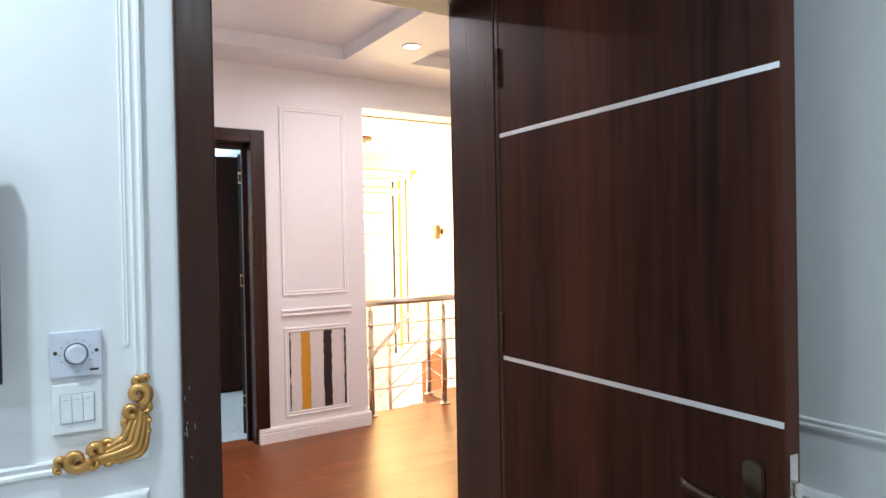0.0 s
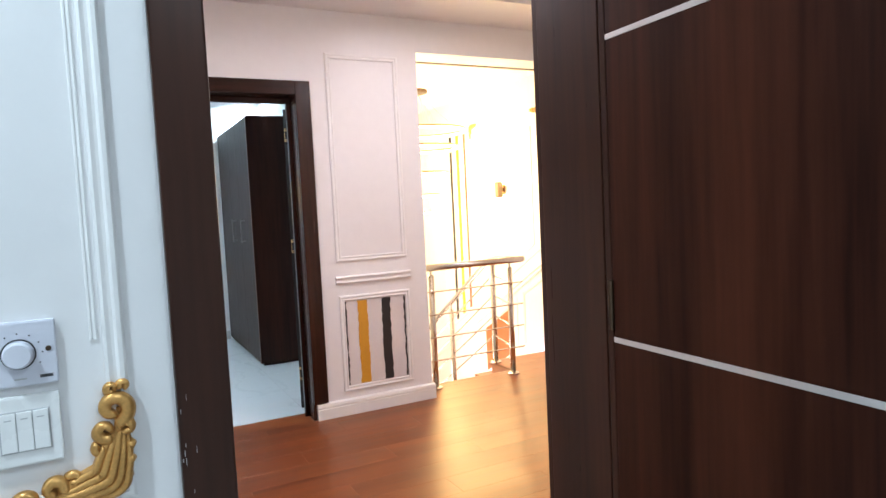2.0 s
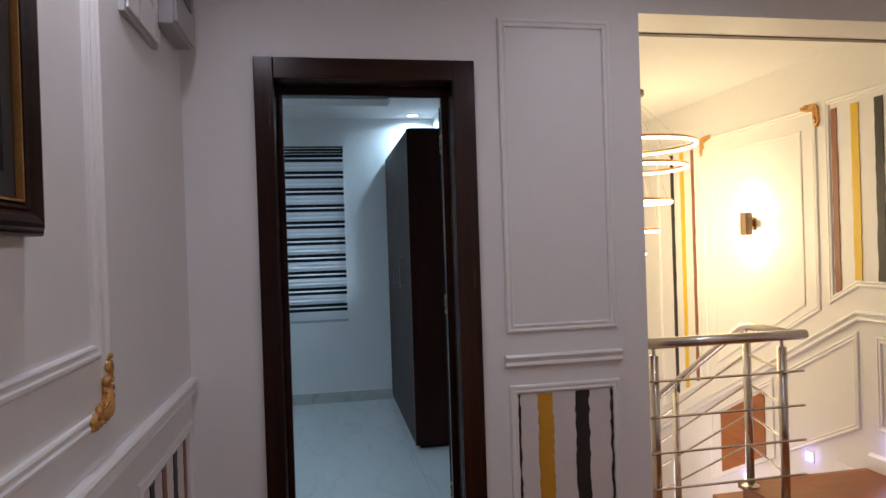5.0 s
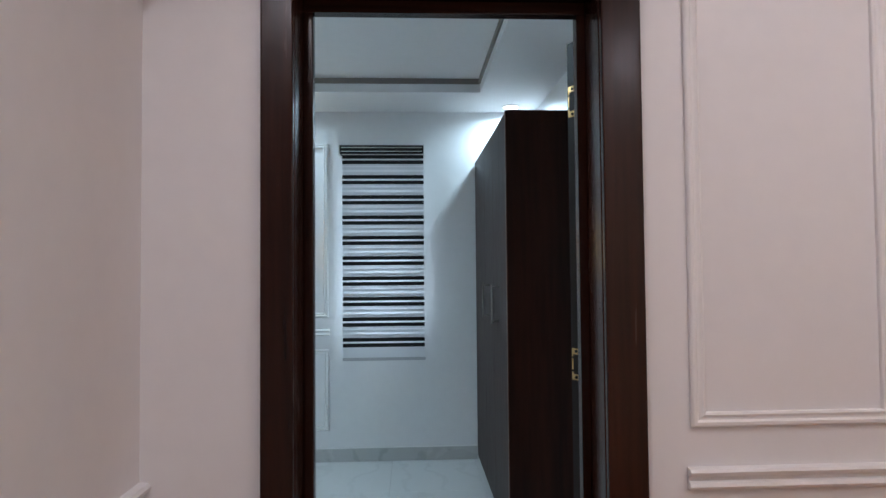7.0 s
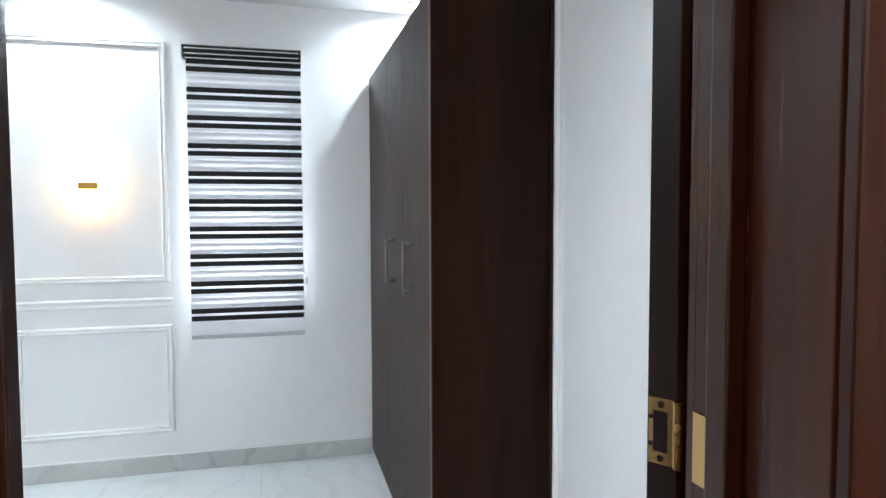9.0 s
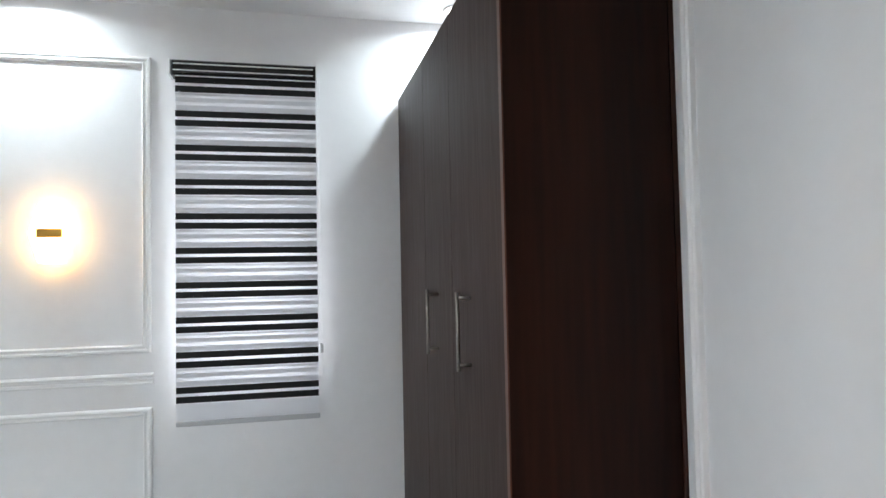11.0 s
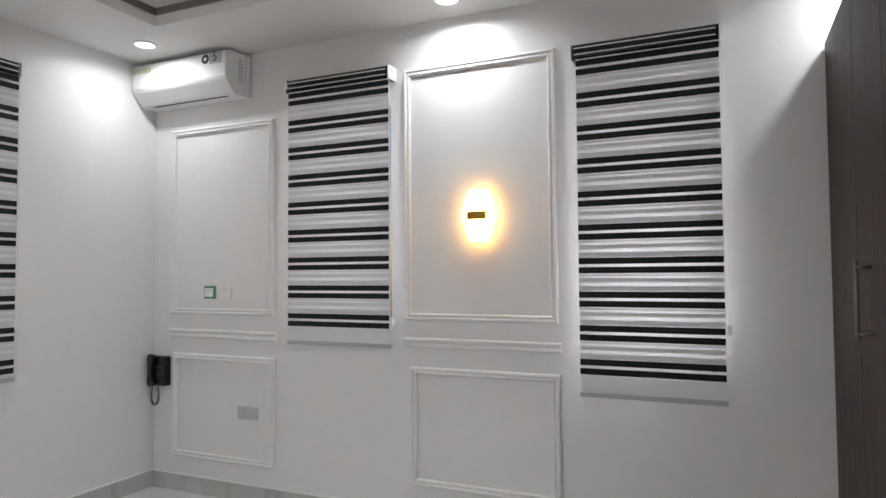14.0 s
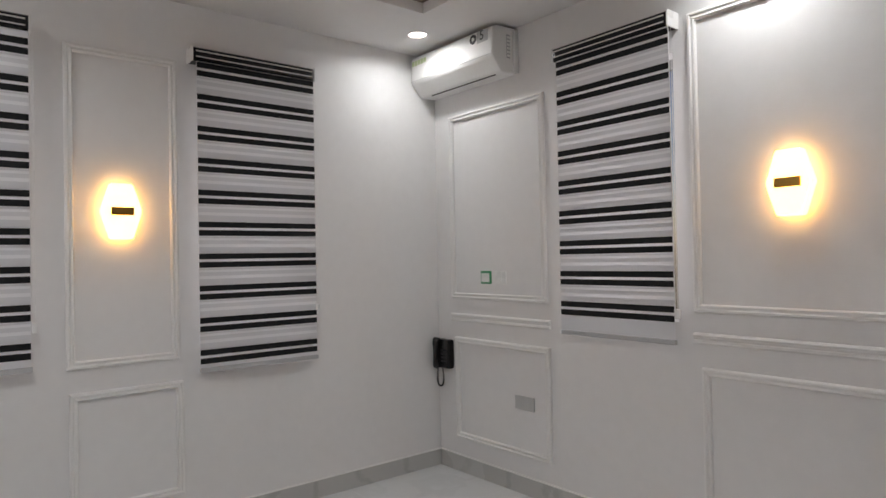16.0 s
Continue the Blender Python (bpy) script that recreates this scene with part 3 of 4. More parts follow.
def zebra_blind(at, u0, u1, top, first, pairs, period, foot, label):
    """Cassette, sheer cloth with pairs of black bands between silver ones, and a bottom bar."""
    th = thing("zebra_blind", label, "blind", "zebra blinds", at=at)
    w = 0.075
    a = u0 - 0.025
    b = u1 + 0.008
    c = part("cassette", moulding([(a + 0.008, top + 0.004), (b - 0.008, top + 0.004), (b - 0.008, top + 0.070), (a + 0.008, top + 0.070)],
                                  [(0, 0.001), (0, 0.072), (0.008, 0.085), (0.02, 0.088), (0.0329, 0.088), (0.0329, 0.001)]), GLOSSBLACK, th, "glossy black cassette")
    for z0, z1 in ((top + 0.019, top + 0.024), (top + 0.046, top + 0.052)):
        part("cassette_line", boxes((a + 0.02, b - 0.02, z0, z1, 0.0870, 0.090)), SILVER, c)
    for e0, e1 in ((a, a + 0.0075), (b - 0.0075, b)):
        part("end_cap", boxes((e0, e1, top + 0.000, top + 0.071, 0.001, 0.090), bevel=0.003), SWITCH, c, "white plastic end cap")
    bottom = top - first - (pairs - 1) * period - 0.062
    part("sheer_cloth", boxes((u0, u1, bottom, top + 0.004, w - 0.006, w - 0.004)), WHITECLOTH, th)
    for i in range(pairs):
        z = top - first - i * period
        for dz in (0.006, -0.0345):
            part("black_band", boxes((u0 + 0.001, u1 - 0.001, z + dz - 0.0272, z + dz, w, w + 0.0008)), BLACKCLOTH, th, "black cloth band")
        if i < pairs - 1:
            for f0, f1 in ((0.066, 0.073), (0.084, 0.102), (0.117, period - 0.008)):
                part("silver_band", boxes((u0 + 0.001, u1 - 0.001, z - f1, z - f0, w - 0.0034, w - 0.0026)), GREYCLOTH, th)
    part("bottom_cloth", boxes((u0 + 0.001, u1 - 0.001, bottom - foot, bottom - 0.002, w - 0.003, w)), GREYCLOTH, th)
    part("bottom_bar", boxes((u0, u1 + 0.004, bottom - foot - 0.022, bottom - foot, w - 0.012, w + 0.006), bevel=0.004), GREYMARK, th, "grey bottom bar")
    bm = bmesh.new()
    for du in (0.004, 0.016):
        tube([(u1 + du, top, 0.08), (u1 + du, 1.06, 0.075)], 0.0012, 6, bm=bm)
    part("cord", bm, SWITCH, th, "white bead cord")
    part("cord_weight", boxes((u1 + 0.004, u1 + 0.022, 1.02, 1.06, 0.06, 0.085), bevel=0.004), SWITCH, th)
    return th


zebra_blind(WIN, -0.152, 0.440, 2.230, 0.009, 10, 0.1473, 0.075, "black and white striped zebra blind beside the wardrobe")
zebra_blind(WIN, -1.730, -1.105, 2.272, 0.010, 9, 0.1494, 0.075, "shorter black and white striped zebra blind")
zebra_blind(BEDL, 1.755, 2.378, 2.265, 0.006, 10, 0.1540, 0.018, "black and white striped zebra blind near the corner")
zebra_blind(BEDL, 0.445, 1.070, 2.265, 0.034, 9, 0.1570, 0.030, "black and white striped zebra blind beside a sconce")

# ---- wall mouldings ----
def panel(at, poly, label="white moulded wall panel frame", profile=MOULD, scale=1.0):
    return on_wall("panel_moulding", moulding(poly, profile, scale), TRIM, at, label, "moulding")


def chair_rail(at, pts, label="white moulded dado rail", scale=1.0):
    return on_wall("dado_rail", moulding(pts, RAIL, scale, closed=False), TRIM, at, label, "moulding")


# bedroom window wall
panel(WIN, rect(-1.052, -0.262, 1.046, 2.323), profile=DEEP)
chair_rail(WIN, [(-1.055, 0.912), (-0.252, 0.912)], scale=0.8)
panel(WIN, rect(-1.022, -0.258, 0.226, 0.814), profile=DEEP)
panel(WIN, rect(-2.655, -1.880, 1.050, 2.165), profile=DEEP)
chair_rail(WIN, [(-2.655, 0.912), (-1.862, 0.912)], scale=0.8)
panel(WIN, rect(-2.63, -1.868, 0.205, 0.816), profile=DEEP)
# bedroom side wall
panel(BEDL, rect(1.205, 1.68, 0.842, 2.27), profile=DEEP)
panel(BEDL, rect(1.215, 1.697, 0.20, 0.738), profile=DEEP)
panel(BEDR, rect(-1.66, -0.50, 0.16, 2.40), profile=DEEP)
# landing, door wall
panel(LAND_B, rect(0.998, 1.498, 1.004, 2.335))
chair_rail(LAND_B, [(0.988, 0.860), (1.514, 0.860)], scale=0.85)
panel(LAND_B, rect(1.003, 1.503, 0.152, 0.782))
# landing, picture wall (u runs along y)
panel(HALL_L, rect(-2.44, -1.03, 1.150, 2.28))
panel(HALL_L, rect(-2.62, -0.965, 0.998, 2.42))
chair_rail(HALL_L, [(-2.81, 0.846), (0.0, 0.846)])
panel(HALL_L, rect(-0.76, -0.06, 0.17, 0.755))
panel(HALL_L, rect(-1.72, -0.86, 0.17, 0.755))
panel(HALL_L, rect(-2.70, -1.80, 0.17, 0.755))
# front room
panel(FRONT, rect(-2.4, -0.290, 0.945, 2.40), scale=0.8)
on_wall("panel_bead", moulding([(-0.334, 2.38), (-0.334, 1.175)], closed=False, scale=0.28), TRIM, FRONT, "thin white bead along the panel frame", "moulding")
panel(FRONT, rect(-2.4, -0.295, 0.17, 0.885))
chair_rail(FRONT_R, [(3.02, 0.80), (6.5, 0.80)])
panel(FRONT_R, rect(3.10, 4.9, 0.17, 0.68))
panel(FRONT_R, rect(3.10, 4.9, 0.98, 2.4), scale=0.6)


# ---- striped panels ----
def stripe(bm, u0, u1, v0, v1, ragged, rng, w=0.003):
    """An upright painted stripe with wavering edges."""
    n = 26
    cols = []
    for i in range(n + 1):
        v = v0 + (v1 - v0) * i / n
        a, b = (u0 + rng.uniform(-ragged, ragged), u1 + rng.uniform(-ragged, ragged))
        cols.append([bm.verts.new((a, v, 0.0005)), bm.verts.new((a, v, w)), bm.verts.new((b, v, w)), bm.verts.new((b, v, 0.0005))])
    for p, q in zip(cols, cols[1:]):
        for k in range(3):
            bm.faces.new((p[k], p[k + 1], q[k + 1], q[k]))
    return bm


def striped_panel(at, u0, u1, v0, v1, bands, label):
    th = thing("striped_panel", label, "wall panel", "striped panels", at=at)
    rng = random.Random(7)
    part("ground", boxes((u0, u1, v0, v1, 0.0, 0.0022)), CARD, th)
    for f0, f1, mat in bands:
        part("stripe", stripe(bmesh.new(), u0 + f0 * (u1 - u0), u0 + f1 * (u1 - u0), v0 + 0.004, v1 - 0.004, 0.004, rng, 0.005), mat, th)
    return th


BANDS = [(0.0, 0.022, BLACK), (0.205, 0.36, YELLOW), (0.60, 0.745, BLACK), (0.975, 1.0, BLACK)]
striped_panel(LAND_B, 1.040, 1.466, 0.188, 0.746, BANDS, "panel with mustard and black vertical stripes")
striped_panel(HALL_L, -0.72, -0.10, 0.207, 0.717, [(0.12, 0.2, BLACK), (0.36, 0.44, BROWN), (0.6, 0.68, BLACK), (0.85, 0.91, BROWN)], "striped panel low on the landing wall")


# ---- gold corner ornaments ----
def ornament(at, u, v, su, sv, size, label="gold painted acanthus corner ornament"):
    """A fluted leaf that bends round the corner and curls into a scroll at each end."""
    th = thing("corner_ornament", label, "ornament", "gold corner ornaments", at=at)

    def put(a, b, h):
        return (u + su * a * size, v + sv * b * size, h * size)
    ctrl = [(0.92, 0.10), (0.72, 0.085), (0.52, 0.11), (0.35, 0.15), (0.205, 0.205), (0.15, 0.35), (0.11, 0.52), (0.085, 0.72), (0.10, 0.92)]

    def spine(t):
        """Smooth way along the corner: place and inward normal."""
        f = t * (len(ctrl) - 1)
        n = min(int(f), len(ctrl) - 2)
        p = [Vector(ctrl[max(0, min(len(ctrl) - 1, n + d))]) for d in (-1, 0, 1, 2)]
        f -= n
        q = 0.5 * (2 * p[1] + (p[2] - p[0]) * f + (2 * p[0] - 5 * p[1] + 4 * p[2] - p[3]) * f * f + (3 * p[1] - p[0] - 3 * p[2] + p[3]) * f ** 3)
        d = p[2] - p[1]
        return q, Vector((-d.y, d.x)).normalized() * -1

    bm = bmesh.new()
    pts, tp = [], []
    for i in range(25):
        s = 0.08 + 0.84 * i / 24
        q, nn = spine(s)
        w = math.sin(math.pi * s) ** 1.6
        q = q + Vector((1, 1)) * 0.02 * w
        pts.append(put(q.x, q.y, -0.03))
        tp.append(0.55 + 0.75 * w)
    tube(pts, 0.125 * size, 10, bm=bm, taper=tp)
    part("backing", bm, GOLD, th, smooth=True)
    bm = bmesh.new()
    for k in range(5):
        pts, tp = [], []
        for i in range(33):
            s = 0.20 + 0.60 * i / 32
            w = math.sin(math.pi * i / 32)
            q, nn = spine(s)
            nn = (nn * (1 - 0.7 * w) + Vector((1, 1)).normalized() * 0.7 * w).normalized()
            q = q + nn * ((k - 2) / 2 * (0.050 + 0.085 * w) + 0.012)
            pts.append(put(q.x, q.y, 0.055 + 0.055 * w - 0.010 * abs(k - 2)))
            tp.append(0.75 + 0.35 * w)
        tube(pts, 0.036 * size, 8, bm=bm, taper=tp)
    part("fluted_leaf", bm, GOLD, th, smooth=True)
    for flip in (False, True):
        bm = bmesh.new()
        for ca, cb, cr, start, turn, thick in ((0.80, 0.145, 0.135, 3.3, 6.4, 0.046), (0.62, 0.215, 0.080, 3.6, -5.4, 0.040), (0.97, 0.145, 0.042, 3.0, -5.0, 0.030),
                                               (0.98, 0.055, 0.038, 2.0, -4.6, 0.028), (0.47, 0.265, 0.045, 0.4, 5.2, 0.028), (0.62, 0.06, 0.055, 0.6, -4.4, 0.036)):
            pts, tp = [], []
            for i in range(26):
                s = i / 25
                rr = cr * (1 - 0.80 * s)
                a, b = ca + rr * math.cos(start + turn * s), cb + rr * math.sin(start + turn * s)
                pts.append(put(*((b, a) if flip else (a, b)), 0.045 + 0.045 * s))
                tp.append(1.15 - 0.35 * s)
            tube(pts, thick * 1.3 * size, 8, bm=bm, taper=tp)
        part("scroll", bm, GOLD, th, smooth=True)
    bm = bmesh.new()
    for k in range(6):
        t = 0.27 + 0.46 * k / 5
        q, nn = spine(t)
        w = math.sin(math.pi * t) ** 1.6
        o = nn * -(0.035 + 0.095 * w)
        q0, q1 = q + o * 0.7, q + o * 1.1
        tube([put(q0.x, q0.y, 0.04), put((q0.x + q1.x) / 2, (q0.y + q1.y) / 2, 0.07), put(q1.x, q1.y, 0.02)], 0.050 * size, 8, bm=bm, taper=[0.7, 1.1, 0.6])
    part("leaf_edge", bm, GOLD, th, smooth=True)
    return th


ornament(FRONT, -0.288, 0.945, -1, 1, 0.165)
ornament(HALL_L, -0.965, 0.998, -1, 1, 0.15)
ornament(HALL_L, -2.62, 1.0, 1, 1, 0.15)

# ---- skirting ----
def skirting(at, u0, u1, label="white moulded skirting board"):
    bm = moulding([(u0, 0.0), (u1, 0.0)], [(0.0, 0.0), (0.0, 0.026), (0.066, 0.026), (0.069, 0.020), (0.076, 0.020), (0.080, 0.026), (0.098, 0.022), (0.105, 0.0)], closed=False)
    return on_wall("baseboard", bm, TRIM, at, label, "skirting board")


skirting(LAND_B, XL, 0.097)
skirting(LAND_B, DX1 - 0.0, 1.659)
skirting(HALL_L, YA1, YB0)
skirting(FRONT, XAL, AX0 - 0.058)


def tile_skirting(at, u0, u1):
    bm = boxes((u0, u1, 0.0, 0.095, 0.0, 0.012), bevel=0.002)
    ob = on_wall("baseboard", bm, GREYTILE, at, "grey marble tile skirting", "skirting board")
    part("top_bead", boxes((u0, u1, 0.0952, 0.102, 0.0, 0.013), bevel=0.002), TRIM, ob, "white filler line")
    return ob


tile_skirting(WIN, XBL + 0.013, 0.82)
tile_skirting(BEDL, YB1, YW)
tile_skirting(BEDR, -1.708, -0.95)

# ---- wardrobe ----
WY, WX0, WTOP = 1.712, 0.822, 2.184
wd = thing("wardrobe", "tall wardrobe with grey-brown doors and dark veneered side", "wardrobe")
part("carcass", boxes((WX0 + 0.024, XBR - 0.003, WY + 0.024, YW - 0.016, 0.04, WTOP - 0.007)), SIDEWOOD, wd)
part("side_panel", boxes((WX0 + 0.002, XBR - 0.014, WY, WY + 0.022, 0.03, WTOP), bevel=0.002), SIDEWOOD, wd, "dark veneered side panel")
part("edge_band", boxes((WX0 - 0.0015, WX0 + 0.0018, WY + 0.001, WY + 0.0215, 0.031, WTOP - 0.001)), material("red_brown_edge_band", (0.10, 0.030, 0.014), 0.35, vary=0.1, scale=6), wd, "red-brown edge band")
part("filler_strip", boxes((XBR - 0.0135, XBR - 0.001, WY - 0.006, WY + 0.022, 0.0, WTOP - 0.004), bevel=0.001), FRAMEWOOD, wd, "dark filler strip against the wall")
part("top_panel", boxes((WX0 + 0.019, XBR - 0.004, WY + 0.024, YW - 0.014, WTOP - 0.006, WTOP + 0.008)), GREYWOOD, wd)
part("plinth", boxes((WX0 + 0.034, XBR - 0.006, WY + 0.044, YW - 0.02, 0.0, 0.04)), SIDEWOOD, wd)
for y0, y1, hy in ((WY + 0.0235, 2.248, 2.035), (2.2495, 2.668, 2.46), (2.671, YW - 0.016, 0)):
    d = part("door", boxes((WX0, WX0 + 0.022, y0, y1, 0.035, WTOP - 0.008), bevel=0.0012), GREYWOOD, wd, "grey-brown laminate door")
    if not hy:
        continue
    bm = bmesh.new()
    tube([(WX0 - 0.038, hy, 1.085), (WX0 - 0.038, hy, 1.305)], 0.0055, 10, bm=bm)
    for z in (1.102, 1.288):
        tube([(WX0 - 0.038, hy, z), (WX0, hy, z)], 0.0055, 8, bm=bm)
    part("handle", bm, SATIN, d, "satin steel bar handle", smooth=True)

# ---- air conditioner ----
ACWHITE = material("matt_white_plastic", (0.80, 0.80, 0.79), 0.62, vary=0.03, scale=5)
ac = thing("air_conditioner", "white split air conditioner on the wall", "air conditioner", at=WIN)
AX, AE = -2.79, -2.068
prof = [(0.0, 2.3030), (0.10, 2.2960), (0.125, 2.3020), (0.186, 2.3700), (0.193, 2.3860), (0.190, 2.5180), (0.178, 2.5360), (0.14, 2.5460), (0.0, 2.5500)]
bm = bmesh.new()
ringA = [bm.verts.new((AX, v, w)) for w, v in prof]
ringB = [bm.verts.new((AE, v, w)) for w, v in prof]
for k in range(len(prof)):
    bm.faces.new((ringA[k], ringA[(k + 1) % len(prof)], ringB[(k + 1) % len(prof)], ringB[k]))
bm.faces.new(ringA)
bm.faces.new(ringB)
bmesh.ops.bevel(bm, geom=list(bm.edges), offset=0.004, segments=2, affect="EDGES")
part("body", bm, ACWHITE, ac)
part("air_slot", boxes((AX + 0.10, AE - 0.06, 2.2945, 2.2995, 0.104, 0.112)), DARKMARK, ac, "dark air outlet slot")
part("front_seam", boxes((AX + 0.004, AE - 0.004, 2.3845, 2.3865, 0.1925, 0.1938)), GREYMARK, ac, "thin seam under the front panel")
part("back_plate", boxes((AE - 0.004, AE + 0.016, 2.3000, 2.5400, 0.004, 0.035), bevel=0.004), SWITCH, ac, "white mounting frame edge")
gr = part("side_grille", boxes((AE - 0.001, AE + 0.0015, 2.3780, 2.5080, 0.055, 0.083), bevel=0.0005), GREYMARK, ac, "grey side vent")
for k in range(6):
    part("slat", boxes((AE + 0.0012, AE + 0.003, 2.3860 + 0.02 * k, 2.3980 + 0.02 * k, 0.058, 0.080)), SWITCH, gr)
lab = material("green_label", (0.50, 0.60, 0.34), 0.5, vary=0.1, scale=30)
for k in range(5):
    part("sticker", boxes((AX + 0.012 + 0.029 * k, AX + 0.034 + 0.029 * k, 2.4800 - 0.002 * (k % 2), 2.5080, 0.189, 0.1925), bevel=0.0012), lab, ac, "small pale green sticker")
part("badge", boxes((AX + 0.24, AX + 0.30, 2.4540, 2.4670, 0.189, 0.1928), bevel=0.0012), GREYMARK, ac, "small grey maker's badge")
part("round_sticker", tube([(AE - 0.148, 2.4960, 0.188), (AE - 0.148, 2.4960, 0.1922)], 0.027, 24), DARKMARK, ac, "dark round sticker")
part("sticker_mark", tube([(AE - 0.148, 2.4960, 0.192), (AE - 0.148, 2.4960, 0.1928)], 0.011, 16), SWITCH, ac)
pl = part("number_plate", boxes((AE - 0.118, AE - 0.030, 2.4640, 2.5260, 0.180, 0.1915), bevel=0.001), GREYMARK, ac, "grey sticker with number")


def writing(text, size, mat, parent, m, name="lettering"):
    cu = bpy.data.curves.new(name, "FONT")
    cu.body, cu.size, cu.extrude, cu.align_x, cu.align_y = text, size, 0.0006, "CENTER", "CENTER"
    tmp = bpy.data.objects.new(name, cu)
    scene.collection.objects.link(tmp)
    me = bpy.data.meshes.new_from_object(tmp.evaluated_get(bpy.context.evaluated_depsgraph_get()))
    bpy.data.objects.remove(tmp)
    me.materials.clear()
    me.materials.append(mat)
    ob = new(name, me)
    ob.parent = parent
    ob.matrix_basis = m
    return ob


writing("5", 0.072, DARKMARK, pl, pose(AE - 0.078, 2.500, 0.1922))


# ---- downlights ----
def downlight(x, y, z, mat, label, group):
    th = thing("downlight", label, "downlight", group, at=pose(x, y, z))
    bm = bmesh.new()
    pts = [(0.055 * math.cos(k * math.tau / 28), 0.055 * math.sin(k * math.tau / 28), -0.003) for k in range(28)]
    tube(pts, 0.006, 8, closed=True, bm=bm)
    part("trim_ring", bm, TRIM, th, smooth=True)
    part("diffuser", disc(bmesh.new(), 0, 0, -0.004, -0.001, 0.049), mat, th, "glowing diffuser")
    return th


for x, y, watts in BED_SPOTS_AND_FILL:
    downlight(x, y, CEIL, LED_COOL, "round white recessed ceiling downlight, lit, seen or added as fill", "bedroom downlights")
    lamp("ceiling_or_fill_lamp", x, y, CEIL - 0.012, watts, BLUISH, 0.11, spread=164)
for x, y, watts in HALL_SPOTS:
    downlight(x, y, 2.60, LED_SPOT, "round recessed ceiling downlight on the landing, lit", "landing downlights")
    lamp("ceiling_or_fill_lamp", x, y, 2.588, watts, NEUTRAL, 0.09, spread=175)
for x, y in FRONT_FILL:
    downlight(x, y, 2.60, LED_COOL, "unseen ceiling downlight added to light the front room", "front room downlights")
    lamp("ceiling_or_fill_lamp", x, y, 2.588, 14.2, COOL, 0.09)


# ---- wall lights ----
def sconce(at, u, v, label):
    """A glowing six-sided block with a gold bar across its middle."""
    th = thing("wall_sconce", label, "wall light", "bedroom sconces", at=at @ pose(u, v, 0))
    part("back_plate", boxes((-0.03, 0.03, -0.05, 0.05, 0, 0.008), bevel=0.002), BRASS, th)
    part("shade", boxes((-0.047, 0.047, -0.018, 0.018, 0.060, 0.072), bevel=0.002), material("brown_gold", (0.42, 0.22, 0.05), 0.35, 0.9), th, "brown-gold metal front bar")
    bm = bmesh.new()
    hexa = [(-0.045, -0.124), (0.045, -0.124), (0.084, 0.0), (0.045, 0.124), (-0.045, 0.124), (-0.084, 0.0)]
    a = [bm.verts.new((x, y, 0.010)) for x, y in hexa]
    b = [bm.verts.new((x, y, 0.058)) for x, y in hexa]
    bm.faces.new(a)
    bm.faces.new(b)
    for k in range(6):
        bm.faces.new((a[k], a[(k + 1) % 6], b[(k + 1) % 6], b[k]))
    bmesh.ops.bevel(bm, geom=list(bm.edges), offset=0.004, segments=2, affect="EDGES")
    part("bulb", bm, LED_SCONCE, th, "glowing amber block")
    return th


sconce(WIN, -0.637, 1.556, "gold wall sconce glowing amber on the window wall")
sconce(BEDL, 1.424, 1.535, "gold wall sconce glowing amber between two blinds")

# ---- small wall fittings ----
def plate(name, at, u, v, w, h, mat, label, category):
    th = thing(name, label, category, at=at @ pose(u, v, 0))
    part("plate", boxes((-w / 2, w / 2, -h / 2, h / 2, 0, 0.010), bevel=0.003), mat, th)
    return th


sw = plate("light_switch", FRONT, -0.416, 1.066, 0.083, 0.094, SWITCH, "white three-gang light switch", "switch")
part("rocker_surround", boxes((-0.0290, 0.0290, -0.0275, 0.0275, 0.0098, 0.0108)), GREYMARK, sw, "grey gap round the rockers")
for k in (-1, 0, 1):
    r = part("rocker", boxes((k * 0.0185 - 0.0088, k * 0.0185 + 0.0088, -0.026, 0.026, 0.010, 0.0135), bevel=0.0012), SWITCH, sw)
    part("mark", boxes((k * 0.0185 - 0.004, k * 0.0185 + 0.004, 0.0165, 0.018, 0.0135, 0.0138)), GREYMARK, r)
fc = plate("fan_regulator", FRONT, -0.416, 1.168, 0.086, 0.086, LILAC, "pale grey fan speed regulator with round knob", "switch")
part("knob", tube([(0, 0, 0.010), (0, 0, 0.024), (0, 0, 0.027)], 0.0185, 28, taper=[1, 0.93, 0.8]), LILAC, fc, "pale grey round knob")
part("knob_ring", tube([(0, 0, 0.0098), (0, 0, 0.0112)], 0.0202, 28), DARKMARK, fc, "dark ring round the knob")
for k in range(9):
    a = radians(-30 + k * 30)
    part("tick", tube([(0.027 * math.cos(a), 0.027 * math.sin(a), 0.0098), (0.027 * math.cos(a), 0.027 * math.sin(a), 0.0106)], 0.0011, 6), DARKMARK, fc)
for s in (-1, 1):
    part("screw", tube([(s * 0.034, 0.004, 0.0095), (s * 0.034, 0.004, 0.0112)], 0.0036, 10), BRONZE, fc)
part("print", boxes((0.022, 0.037, -0.034, -0.030, 0.0099, 0.0104)), DARKMARK, fc)
part("print", boxes((-0.007, 0.007, -0.034, -0.032, 0.0099, 0.0104)), GREYMARK, fc)

